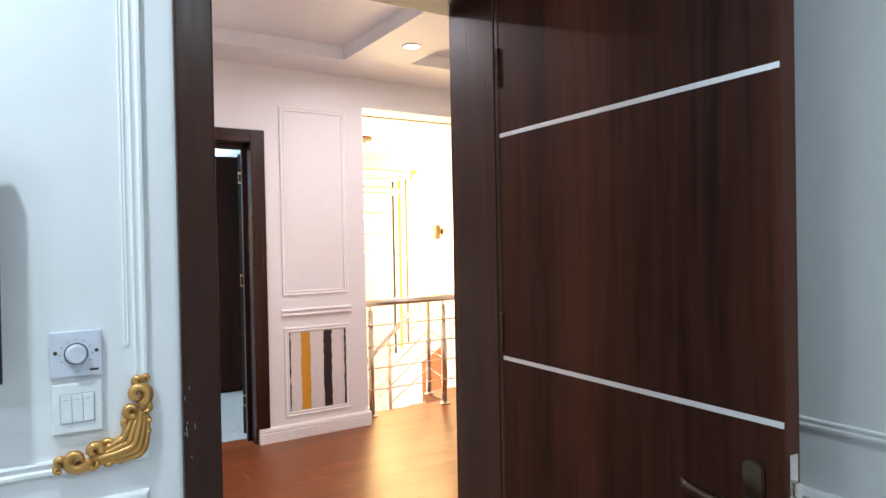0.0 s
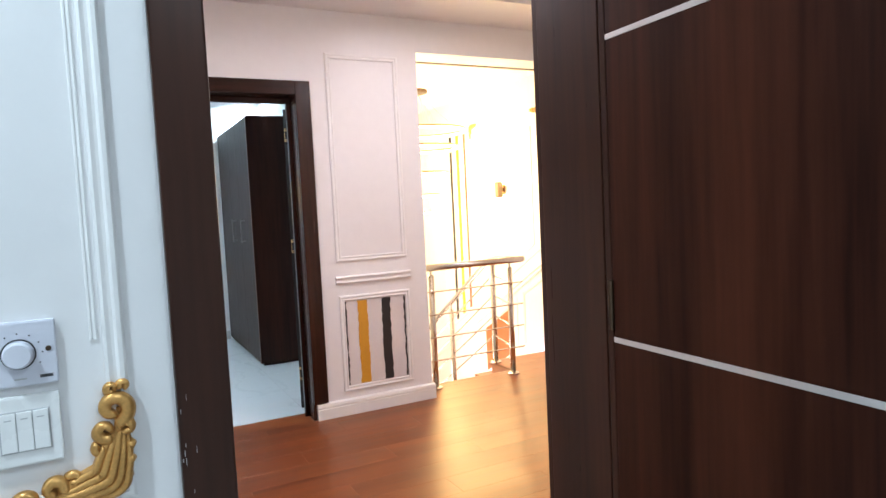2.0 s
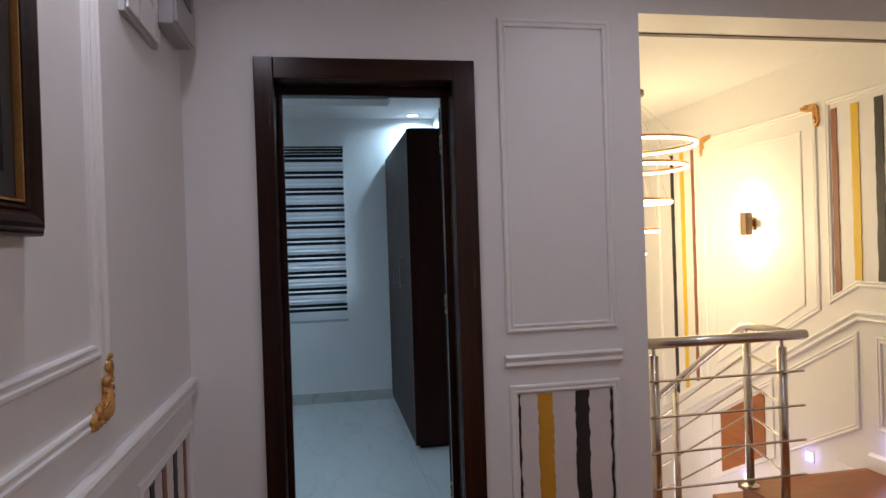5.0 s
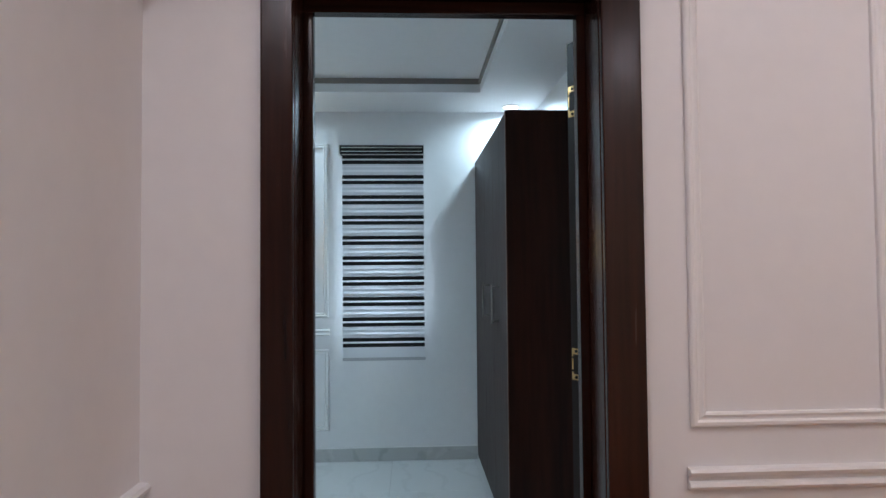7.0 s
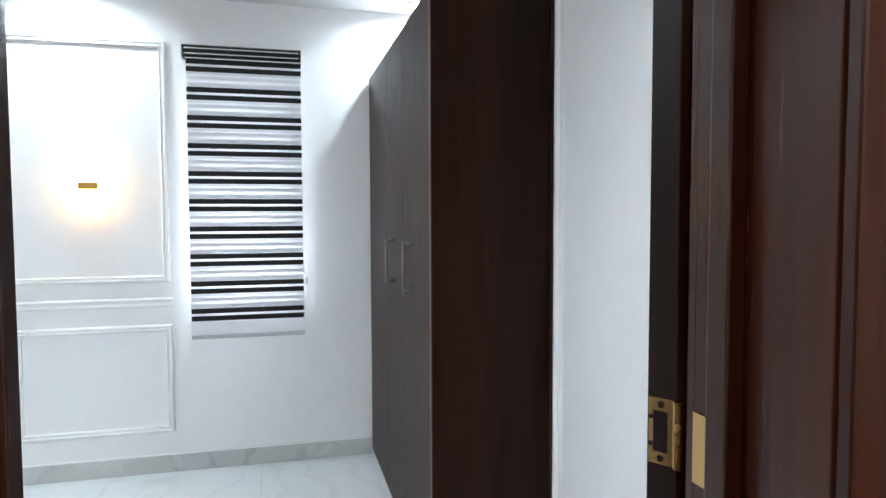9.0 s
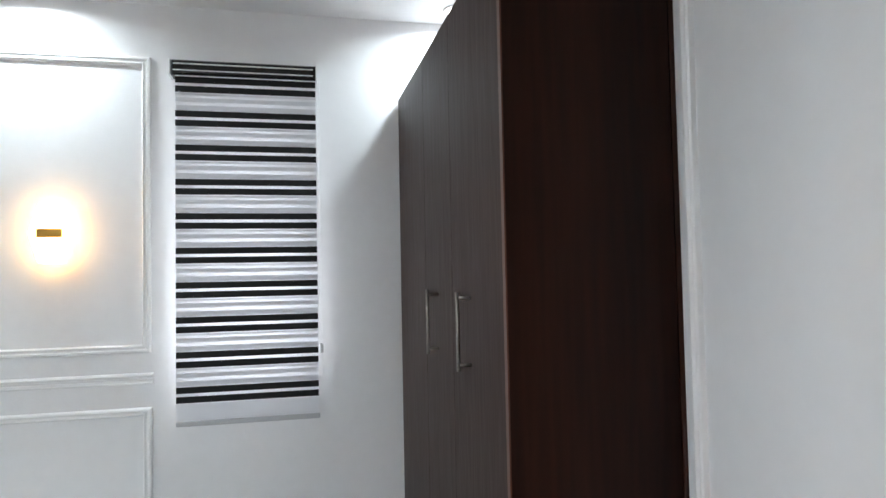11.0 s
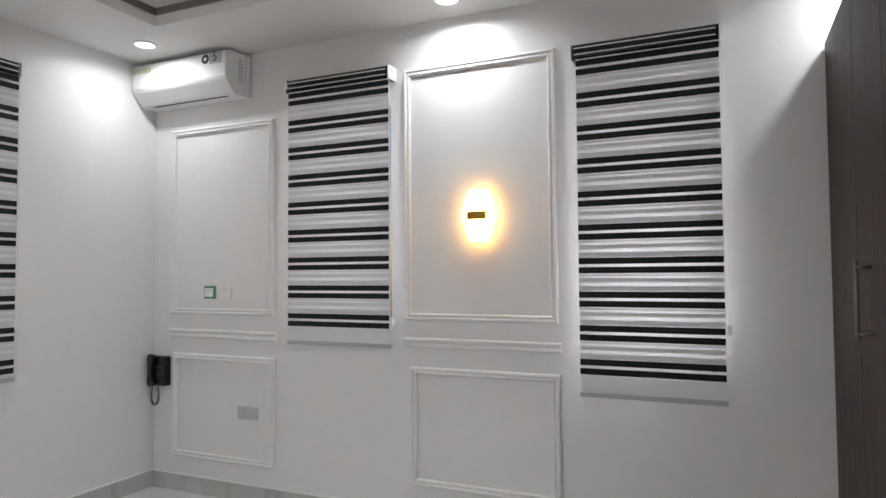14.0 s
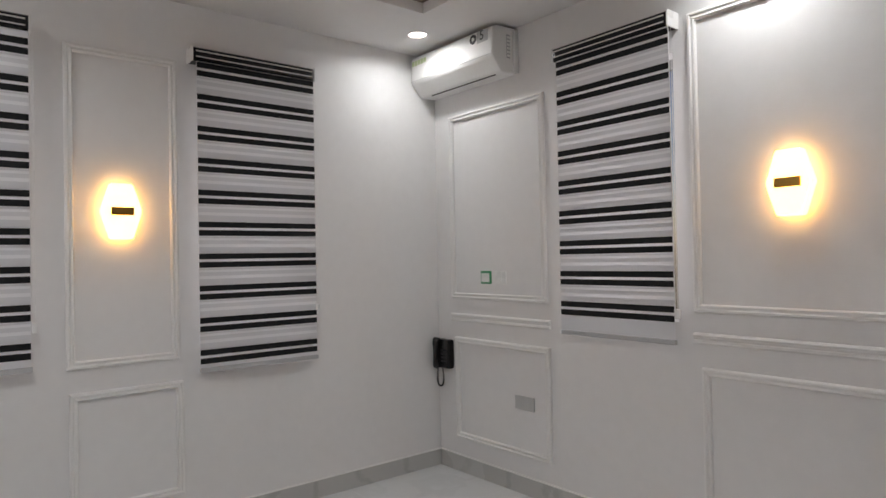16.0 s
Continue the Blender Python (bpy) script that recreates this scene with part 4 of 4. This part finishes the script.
gs = plate("air_conditioner_switch", WIN, -2.348, 1.181, 0.084, 0.076, GREEN, "white switch with a green surround", "switch")
part("rocker", boxes((-0.033, 0.033, -0.027, 0.024, 0.010, 0.014), bevel=0.002), SWITCH, gs, "white rocker")
s2 = plate("wall_switch", WIN, -2.227, 1.180, 0.083, 0.076, SWITCH, "plain white single wall switch", "switch")
part("rocker", boxes((-0.012, 0.012, -0.016, 0.016, 0.010, 0.0135), bevel=0.0015), SWITCH, s2)
SOCKET = material("grey_socket_plastic", (0.52, 0.525, 0.525), 0.35, vary=0.03, scale=10)
so = plate("wall_socket", WIN, -2.060, 0.497, 0.14, 0.074, SOCKET, "grey double wall socket", "socket")
for s in (-1, 1):
    part("socket_face", boxes((s * 0.034 - 0.024, s * 0.034 + 0.024, -0.026, 0.026, 0.0098, 0.0118), bevel=0.0009), SOCKET, so)

ph = thing("wall_phone", "black wall telephone with curly cord", "telephone", at=WIN @ pose(-2.722, 0.02, 0))
part("base", boxes((-0.050, 0.070, 0.595, 0.775, 0.0, 0.050), bevel=0.014), GLOSSBLACK, ph)
part("handset", tube([(-0.030, 0.598, 0.058), (-0.030, 0.606, 0.060), (-0.030, 0.635, 0.066), (-0.030, 0.66, 0.070), (-0.030, 0.72, 0.070), (-0.030, 0.745, 0.066), (-0.030, 0.775, 0.060), (-0.030, 0.785, 0.058)],
                     0.024, 14, taper=[0.7, 1.0, 0.95, 0.65, 0.65, 0.95, 1.0, 0.7]), GLOSSBLACK, ph, "black curved handset", smooth=True)
for i in range(4):
    for j in range(3):
        part("key", boxes((0.0 + j * 0.022, 0.015 + j * 0.022, 0.635 + i * 0.022, 0.648 + i * 0.022, 0.0495, 0.0525), bevel=0.0012), DARKMARK, ph)
cord = []
for i in range(160):
    s = i / 159
    cx, cz = (-0.045 + 0.035 * s - 0.022 * math.sin(s * 6.2), 0.605 - 0.125 * math.sin(math.pi * min(1, s * 1.0)))
    cord.append((cx + 0.005 * math.cos(i * 0.95), cz, 0.035 + 0.005 * math.sin(i * 0.95)))
part("cord", tube(cord, 0.0026, 6), GLOSSBLACK, ph, "curly black cord")
tagged(on_wall("cable_plate", boxes((-2.655, -2.62, 0.50, 0.53, 0, 0.006), bevel=0.001), SWITCH, WIN, "small white cable plate", "plate", kind=""), kind="object")

# ---- picture and fuse box on the landing wall ----
pic = thing("framed_picture", "black framed picture of silvery twigs in a pot", "picture", at=HALL_L)
PF = [(0, 0), (0, 0.030), (0.004, 0.034), (0.007, 0.032), (0.014, 0.040), (0.022, 0.042), (0.034, 0.036), (0.042, 0.028), (0.046, 0.031), (0.052, 0.028), (0.056, 0.016), (0.058, 0.0)]
FU0, FU1, FV0, FV1 = -2.215, -1.38, 1.424, 2.14
part("frame", moulding(rect(FU0, FU1, FV0, FV1), PF), PICBLACK, pic, "dark mahogany lacquered frame with ridges")
part("gold_slip", moulding(rect(FU0 + 0.057, FU1 - 0.057, FV0 + 0.057, FV1 - 0.057), [(0, 0), (0, 0.027), (0.004, 0.027), (0.006, 0.0)]), GOLD, pic, "thin gold slip")
part("mount", moulding(rect(FU0 + 0.064, FU1 - 0.064, FV0 + 0.064, FV1 - 0.064), [(0, 0.0), (0, 0.016), (0.040, 0.016), (0.041, 0.0)]), BLACK, pic, "black mount")
part("print", boxes((FU0 + 0.10, FU1 - 0.10, FV0 + 0.10, FV1 - 0.10, 0.004, 0.010)), CARD, pic, "pale picture sheet")
rng = random.Random(11)
PU = -1.69
REDBUD = material("red_brown_drawing", (0.22, 0.07, 0.045), 0.6, vary=0.3, scale=30)
for k in range(7):
    a = (k - 3) / 3
    top = 1.82 - 0.075 * abs(a) + rng.uniform(-0.012, 0.012)
    part("stem", tube([(PU + 0.05 * a, 1.65, 0.012), (PU + 0.08 * a, 1.70, 0.013), (PU + 0.115 * a, top, 0.013)], 0.0055, 6, taper=[1, 0.8, 0.6]), GREYMARK, pic)
    part("bud", tube([(PU + 0.108 * a, top - 0.045, 0.013), (PU + 0.112 * a, top - 0.015, 0.014), (PU + 0.117 * a, top + 0.02, 0.013)], 0.014, 8, taper=[0.5, 1, 0.3]), REDBUD if k % 2 else GREYMARK, pic)
for sg in (-1, 1):
    part("drawn_line", tube([(PU + sg * 0.17, 1.77, 0.011), (PU + sg * 0.15, 1.70, 0.011), (PU + sg * 0.10, 1.64, 0.011)], 0.004, 5, taper=[0.4, 1, 1.3]), GREYMARK, pic)
bowl = bmesh.new()
rows = []
for i in range(9):
    f = i / 8
    r = 0.135 * math.sin(math.pi / 2 * min(1, 0.12 + f)) ** 0.7
    rows.append([bowl.verts.new((PU + r * math.cos(math.pi * q / 12), 1.585 + 0.085 * f, 0.011 + 0.012 * math.sin(math.pi * q / 12))) for q in range(13)])
for a_, b_ in zip(rows, rows[1:]):
    for q in range(12):
        bowl.faces.new((a_[q], a_[q + 1], b_[q + 1], b_[q]))
part("bowl", bowl, material("silver_drawn_bowl", (0.16, 0.155, 0.16), 0.5, vary=0.7, scale=50, bump=0.6, bump_scale=120), pic, "silver woven bowl", smooth=True)

fb = thing("fuse_box", "grey metal distribution box high on the wall", "fuse box", at=HALL_L)
part("body", boxes((-0.38, -0.07, 2.15, 2.46, 0.0, 0.058), bevel=0.006), GREYMARK, fb)
part("cover", boxes((-0.37, -0.08, 2.16, 2.45, 0.058, 0.068), bevel=0.004), GREYMARK, fb, "grey cover")
part("breaker_window", boxes((-0.32, -0.13, 2.27, 2.35, 0.0675, 0.072), bevel=0.001), GLOSSBLACK, fb, "dark breaker window")
ap = thing("access_panel", "white flush access panel with grey rim", "panel", at=HALL_L)
part("rim", boxes((-0.78, -0.42, 2.045, 2.47, 0.0, 0.016), bevel=0.003), GREYMARK, ap, "grey metal rim")
part("door", boxes((-0.765, -0.435, 2.06, 2.455, 0.016, 0.024), bevel=0.003), SWITCH, ap, "white panel door")
part("lock", tube([(-0.45, 2.25, 0.0235), (-0.45, 2.25, 0.027)], 0.009, 14), STEEL, ap, "small round lock")

# ---- television ----
tv = thing("television", "black flat television on the wall", "television", at=FRONT)
part("screen", boxes((-1.30, -0.53, 1.132, 1.555, 0.030, 0.052), bevel=0.003), GLOSSBLACK, tv, "glossy black screen")
part("back", boxes((-1.2, -0.62, 1.18, 1.50, 0.012, 0.030), bevel=0.006), DARKMARK, tv)
part("bracket", boxes((-1.0, -0.82, 1.25, 1.42, 0.0, 0.012)), STEEL, tv)

# ---- staircase ----
RISE, GO, Y0S = 0.163, 0.262, 0.635
stairs = thing("staircase", "staircase with orange wooden treads and white risers", "stairs")
NST = 9
for i in range(NST):
    z = -RISE * (i + 1)
    y = Y0S + GO * i
    part("riser", boxes((2.53, XS - 0.02, y - 0.012, y, z, z + RISE - 0.03)), TRIM, stairs, "white riser")
    part("tread", boxes((2.50, XS - 0.018, y - 0.02, y + GO, z - 0.03, z), bevel=0.004), STAIRWOOD, stairs, "orange wooden tread")
    part("step_body", boxes((2.53, XS - 0.02, y, y + GO - 0.012, z - 0.25, z - 0.03)), PAINT, stairs)
zl = -RISE * NST
part("half_landing", boxes((1.66, XS - 0.02, Y0S + GO * NST, 3.99, zl - 0.35, zl - RISE)), STAIRWOOD, stairs, "wooden half landing")
part("nosing", boxes((2.50, XS - 0.016, Y0S - 0.03, Y0S + 0.012, -0.03, 0.001), bevel=0.003), STAIRWOOD, stairs)
tagged(part("landing_edge", boxes((1.66, 2.50, 0.262, 0.288, -0.2, 0.001), bevel=0.003), STAIRWOOD), "wooden edge board of the landing", "trim", kind="structure")

rl = thing("stair_railing", "stainless steel railing with thin horizontal bars", "railing")
HR = 0.892


def post(x, y, z0, z1):
    p = part("post", tube([(x, y, z0), (x, y, z1)], 0.022, 16), STEEL, rl, smooth=True)
    part("base_flange", tube([(x, y, z0 + 0.001), (x, y, z0 + 0.012), (x, y, z0 + 0.022)], 0.046, 20, taper=[1, 1, 0.6]), STEEL, p)
    part("neck", tube([(x, y, z1), (x, y, z1 + 0.03)], 0.009, 10), STEEL, p)


PX1, PX2, PY = 1.757, 2.433, 0.168
post(PX1, PY, 0, HR - 0.055)
post(PX2, PY, 0, HR - 0.055)
part("handrail", tube([(1.656, PY, HR), (2.555, PY, HR), (2.567, PY, HR), (2.573, PY, HR)], 0.026, 18, taper=[1, 1, 0.85, 0.45]), STEEL, rl, "steel handrail", smooth=True)
X3, Y3 = 2.52, 0.56
post(X3, Y3, 0, HR - 0.04)
sl = -RISE / GO
part("handrail", tube([(X3 - 0.01, PY + 0.03, HR), (X3, Y3 - 0.05, HR), (X3, Y3 + 0.03, HR - 0.01), (X3, 2.9, HR - 0.01 + sl * (2.9 - Y3))], 0.022, 18), STEEL, rl, "sloping steel handrail", smooth=True)
for yy in (1.32, 2.1, 2.85):
    zz = sl * (yy - Y3)
    post(X3, yy, -RISE * (1 + int((yy - Y0S) / GO)), zz + HR - 0.06)
for k in range(4):
    z = 0.215 + k * 0.168
    part("bar", tube([(1.656, PY - 0.028, z), (2.53, PY - 0.028, z)], 0.006, 8), STEEL, rl)
    part("bar", tube([(PX2 + 0.01, PY + 0.02, z), (X3, Y3, z + 0.02)], 0.006, 8), STEEL, rl)
    part("bar", tube([(X3, Y3, z + 0.02), (X3, 2.9, z + 0.02 + sl * (2.9 - Y3))], 0.006, 8), STEEL, rl)


# staircase wall: u = -y
def sy(y):
    return -y


def poly_y(pts):
    """Points given as (y, z), ordered so that the moulding runs inward."""
    p = [(sy(y), z) for y, z in pts]
    area = sum(a[0] * b[1] - b[0] * a[1] for a, b in zip(p, p[1:] + p[:1]))
    return p if area > 0 else p[::-1]


K = 0.685
SL = -0.55


def along(y, z):
    return z + SL * max(0.0, y - K)


panel(STAIR, poly_y([(-0.4, 1.06), (K, 1.06), (0.91, along(0.91, 1.06)), (0.91, 2.215), (-0.4, 2.215)]))
panel(STAIR, poly_y([(0.985, along(0.985, 1.06)), (2.26, along(2.26, 1.06)), (2.26, 2.195), (0.985, 2.195)]))
panel(STAIR, poly_y([(1.12, along(1.12, 1.153)), (2.13, along(2.13, 1.153)), (2.13, 2.06), (1.12, 2.06)]), scale=0.6)
panel(STAIR, poly_y([(2.33, along(2.33, 1.06)), (3.0, along(3.0, 1.06)), (3.0, 2.215), (2.33, 2.215)]))
chair_rail(STAIR, [(sy(3.9), along(3.9, 0.86)), (sy(K), 0.86), (sy(-2.7), 0.86)])
panel(STAIR, poly_y([(0.70, along(0.70, 0.222)), (1.36, along(1.36, 0.232)), (1.36, along(1.36, 0.805)), (0.70, along(0.70, 0.803))]))
panel(STAIR, poly_y([(-0.2, 0.236), (0.57, 0.236), (0.57, 0.78), (-0.2, 0.78)]))
panel(STAIR, poly_y([(1.46, along(1.46, 0.222)), (2.25, along(2.25, 0.222)), (2.25, along(2.25, 0.80)), (1.46, along(1.46, 0.80))]))


def slant(bm, pts, w0, w1):
    a = [bm.verts.new((sy(y), z, w0)) for y, z in pts]
    b = [bm.verts.new((sy(y), z, w1)) for y, z in pts]
    bm.faces.new(a)
    bm.faces.new(b)
    n = len(pts)
    for k in range(n):
        bm.faces.new((a[k], a[(k + 1) % n], b[(k + 1) % n], b[k]))
    return bm


bp = thing("brown_panel", "brown wooden inset panel sloping with the stairs", "wall panel", "brown panels", at=STAIR)
part("sheet", slant(bmesh.new(), [(1.56, along(1.56, 0.735)), (2.095, along(2.095, 0.735)), (2.095, along(2.095, 0.26)), (1.56, along(1.56, 0.26))], 0.001, 0.008), STAIRWOOD, bp)
bq = thing("brown_panel", "brown wooden inset panel low on the landing wall", "wall panel", "brown panels", at=STAIR)
part("sheet", slant(bmesh.new(), [(-0.1, 0.635), (0.415, 0.635), (0.415, 0.40), (-0.1, 0.40)], 0.001, 0.008), STAIRWOOD, bq)
part("edge", moulding(poly_y([(-0.12, 0.38), (0.435, 0.38), (0.435, 0.655), (-0.12, 0.655)]), scale=0.5), TRIM, bq)

st = thing("wall_stripes", "brown, mustard and black painted wall stripes", "wall stripes", at=STAIR)
rng2 = random.Random(5)
for yc, wd_, z0, z1, mat in ((0.838, 0.045, along(0.838, 1.10), 2.15, BROWN), (0.68, 0.055, 1.10, 2.15, SUNNY), (0.511, 0.055, 1.10, 2.15, BLACK), (0.34, 0.05, 1.10, 2.15, SUNNY),
                             (2.405, 0.04, along(2.405, 1.10), 2.13, BROWN), (2.57, 0.055, along(2.57, 1.10), 2.13, SUNNY), (2.735, 0.05, along(2.735, 1.10), 2.13, BLACK)):
    part("stripe", stripe(bmesh.new(), sy(yc) - wd_ / 2, sy(yc) + wd_ / 2, z0, z1, 0.003, rng2, 0.005), mat, st)

ornament(STAIR, sy(0.955), 2.215, -1, -1, 0.15)
ornament(STAIR, sy(2.27), 2.21, 1, -1, 0.15)

sc = thing("stair_wall_light", "dark bronze up and down wall light", "wall light", at=STAIR @ pose(sy(1.62), 1.472, 0))
part("body", boxes((-0.035, 0.035, -0.085, 0.085, 0.035, 0.095), bevel=0.012), BRONZE, sc, "bronze box")
part("back_plate", boxes((-0.03, 0.03, -0.05, 0.05, 0.0, 0.012), (-0.012, 0.012, -0.02, 0.02, 0.012, 0.035), bevel=0.002), BRASS, sc)
for s in (1, -1):
    part("lens", boxes((-0.025, 0.025, min(s * 0.085, s * 0.089), max(s * 0.085, s * 0.089), 0.045, 0.085)), LED_WARM, sc)
    glow("stair_light_bulb", XS - 0.075, 1.62, 1.472 + s * 0.12, 12, (1.0, 0.74, 0.36), 0.02)

for y, z in ((1.125, -0.086), (0.487, 0.171), (1.78, -0.45), (-0.6, 0.171)):
    ld = thing("step_light", "small square blue-white step light", "step light", "step lights", at=STAIR @ pose(sy(y), z, 0))
    part("frame", moulding(rect(-0.04, 0.04, -0.035, 0.035), [(0, 0), (0.001, 0.006), (0.010, 0.006), (0.010, 0.0)]), SWITCH, ld)
    part("lens", boxes((-0.031, 0.031, -0.026, 0.026, 0.0005, 0.005)), LED_BLUE, ld, "glowing lens")
    glow("step_bulb", XS - 0.05, y, z, 0.5, (0.45, 0.4, 1.0), 0.02)

on_wall("baseboard", moulding([(sy(Y0S), 0.0), (sy(-2.75), 0.0)], [(0, 0), (0, 0.024), (0.08, 0.024), (0.095, 0.0)], closed=False), TRIM, STAIR, "white skirting of the stair wall", "skirting board")
bm = bmesh.new()
for i in range(NST):
    y, z = Y0S + GO * i, -RISE * (i + 1)
    box(bm, XS - 0.018, XS - 0.001, y, y + GO, z, z + 0.12)
tagged(part("baseboard", bm, TRIM), "white stepped skirting along the stairs", "skirting board", kind="structure")

# ---- chandelier ----
CX, CY = 2.58, 2.02
ch = thing("ring_chandelier", "chandelier of five glowing rings on thin wires", "chandelier")
part("ceiling_plate", tube([(CX, CY, 2.484), (CX, CY, 2.488), (CX, CY, 2.518), (CX, CY, 2.519)], 0.135, 32, taper=[0.95, 1, 1, 1]), BRONZE, ch, "bronze ceiling plate")
for k, (r, z) in enumerate(((0.50, 2.09), (0.43, 1.92), (0.31, 1.66), (0.21, 1.44), (0.11, 1.27))):
    circ = [(CX + r * math.cos(a * math.tau / 72), CY + r * math.sin(a * math.tau / 72)) for a in range(72)]
    ring = part("ring", tube([(x, y, z + 0.016) for x, y in circ], 0.011, 8, closed=True), BRASS, ch, "gold ring", smooth=True)
    part("led_strip", tube([(x, y, z) for x, y in circ], 0.011, 8, closed=True), LED_WARM, ring, "glowing strip", smooth=True)
    bm = bmesh.new()
    for q in range(4):
        a = q * math.pi / 2 + 0.3 * k
        tube([(CX + 0.05 * math.cos(a), CY + 0.05 * math.sin(a), 2.485), (CX + r * math.cos(a), CY + r * math.sin(a), z + 0.02)], 0.0012, 5, bm=bm)
    part("wire", bm, STEEL, ring)
glow("chandelier_and_stairwell_fill", CX, CY, 1.45, 130, (1.0, 0.71, 0.33), 0.5)
# extra fill low in the stairwell, where no fitting hangs
glow("chandelier_and_stairwell_fill", CX, CY, -0.6, 30, (1.0, 0.84, 0.78), 0.3)

# ---- floor pieces ----
PL, PW = 1.2, 0.19
plank_me = {}


def slab(w, d, mat, t=0.012, e=0.0005):
    """A thin slab with eased edges, its top at z = 0, cornered at the origin."""
    key = (round(w, 3), round(d, 3), mat.name)
    if key not in plank_me:
        v = [(e, e, 0), (w - e, e, 0), (w - e, d - e, 0), (e, d - e, 0), (0, 0, -e), (w, 0, -e), (w, d, -e), (0, d, -e), (0, 0, -t), (w, 0, -t), (w, d, -t), (0, d, -t)]
        f = [(0, 1, 2, 3)] + [(a + 4, (a + 1) % 4 + 4, (a + 1) % 4, a) for a in range(4)] + [(a + 8, (a + 1) % 4 + 8, (a + 1) % 4 + 4, a + 4) for a in range(4)]
        me = bpy.data.meshes.new("slab")
        me.from_pydata(v, [], f)
        me.materials.append(mat)
        plank_me[key] = me
    return plank_me[key]


def lay(name, parent, x0, x1, y0, y1, pw, pd, mat, gap, shift):
    row, y = 0, y0
    while y < y1 - 0.004:
        d = min(pd, y1 - y)
        x = x0 - (shift * row) % pw
        while x < x1 - 0.004:
            a, b = max(x, x0), min(x + pw, x1)
            if b - a > 0.01:
                ob = new(name, slab(b - a - gap, d - gap, mat))
                ob.parent = parent
                ob.location = (a, y, 0)
            x += pw
        y += pd
        row += 1


lay("plank", floor_land, XL, XS, YA0 + 0.06, YB0 - 0.0, PL, PW, PLANK, 0.0003, 0.43)
lay("plank", floor_land, DX0 + 0.022, DX1 - 0.022, YB0, 0.20, PL, PW, PLANK, 0.0003, 0.43)
lay("plank", floor_land, 1.65, 2.50, YB0, 0.262, PL, PW, PLANK, 0.0003, 0.43)
lay("plank", floor_land, 2.50, XS, YB0, 0.605, PL, PW, PLANK, 0.0003, 0.43)
lay("tile", floor_bed, XBL, XBR, 0.20, YW, 0.6, 0.6, TILE, 0.0008, 0.0)
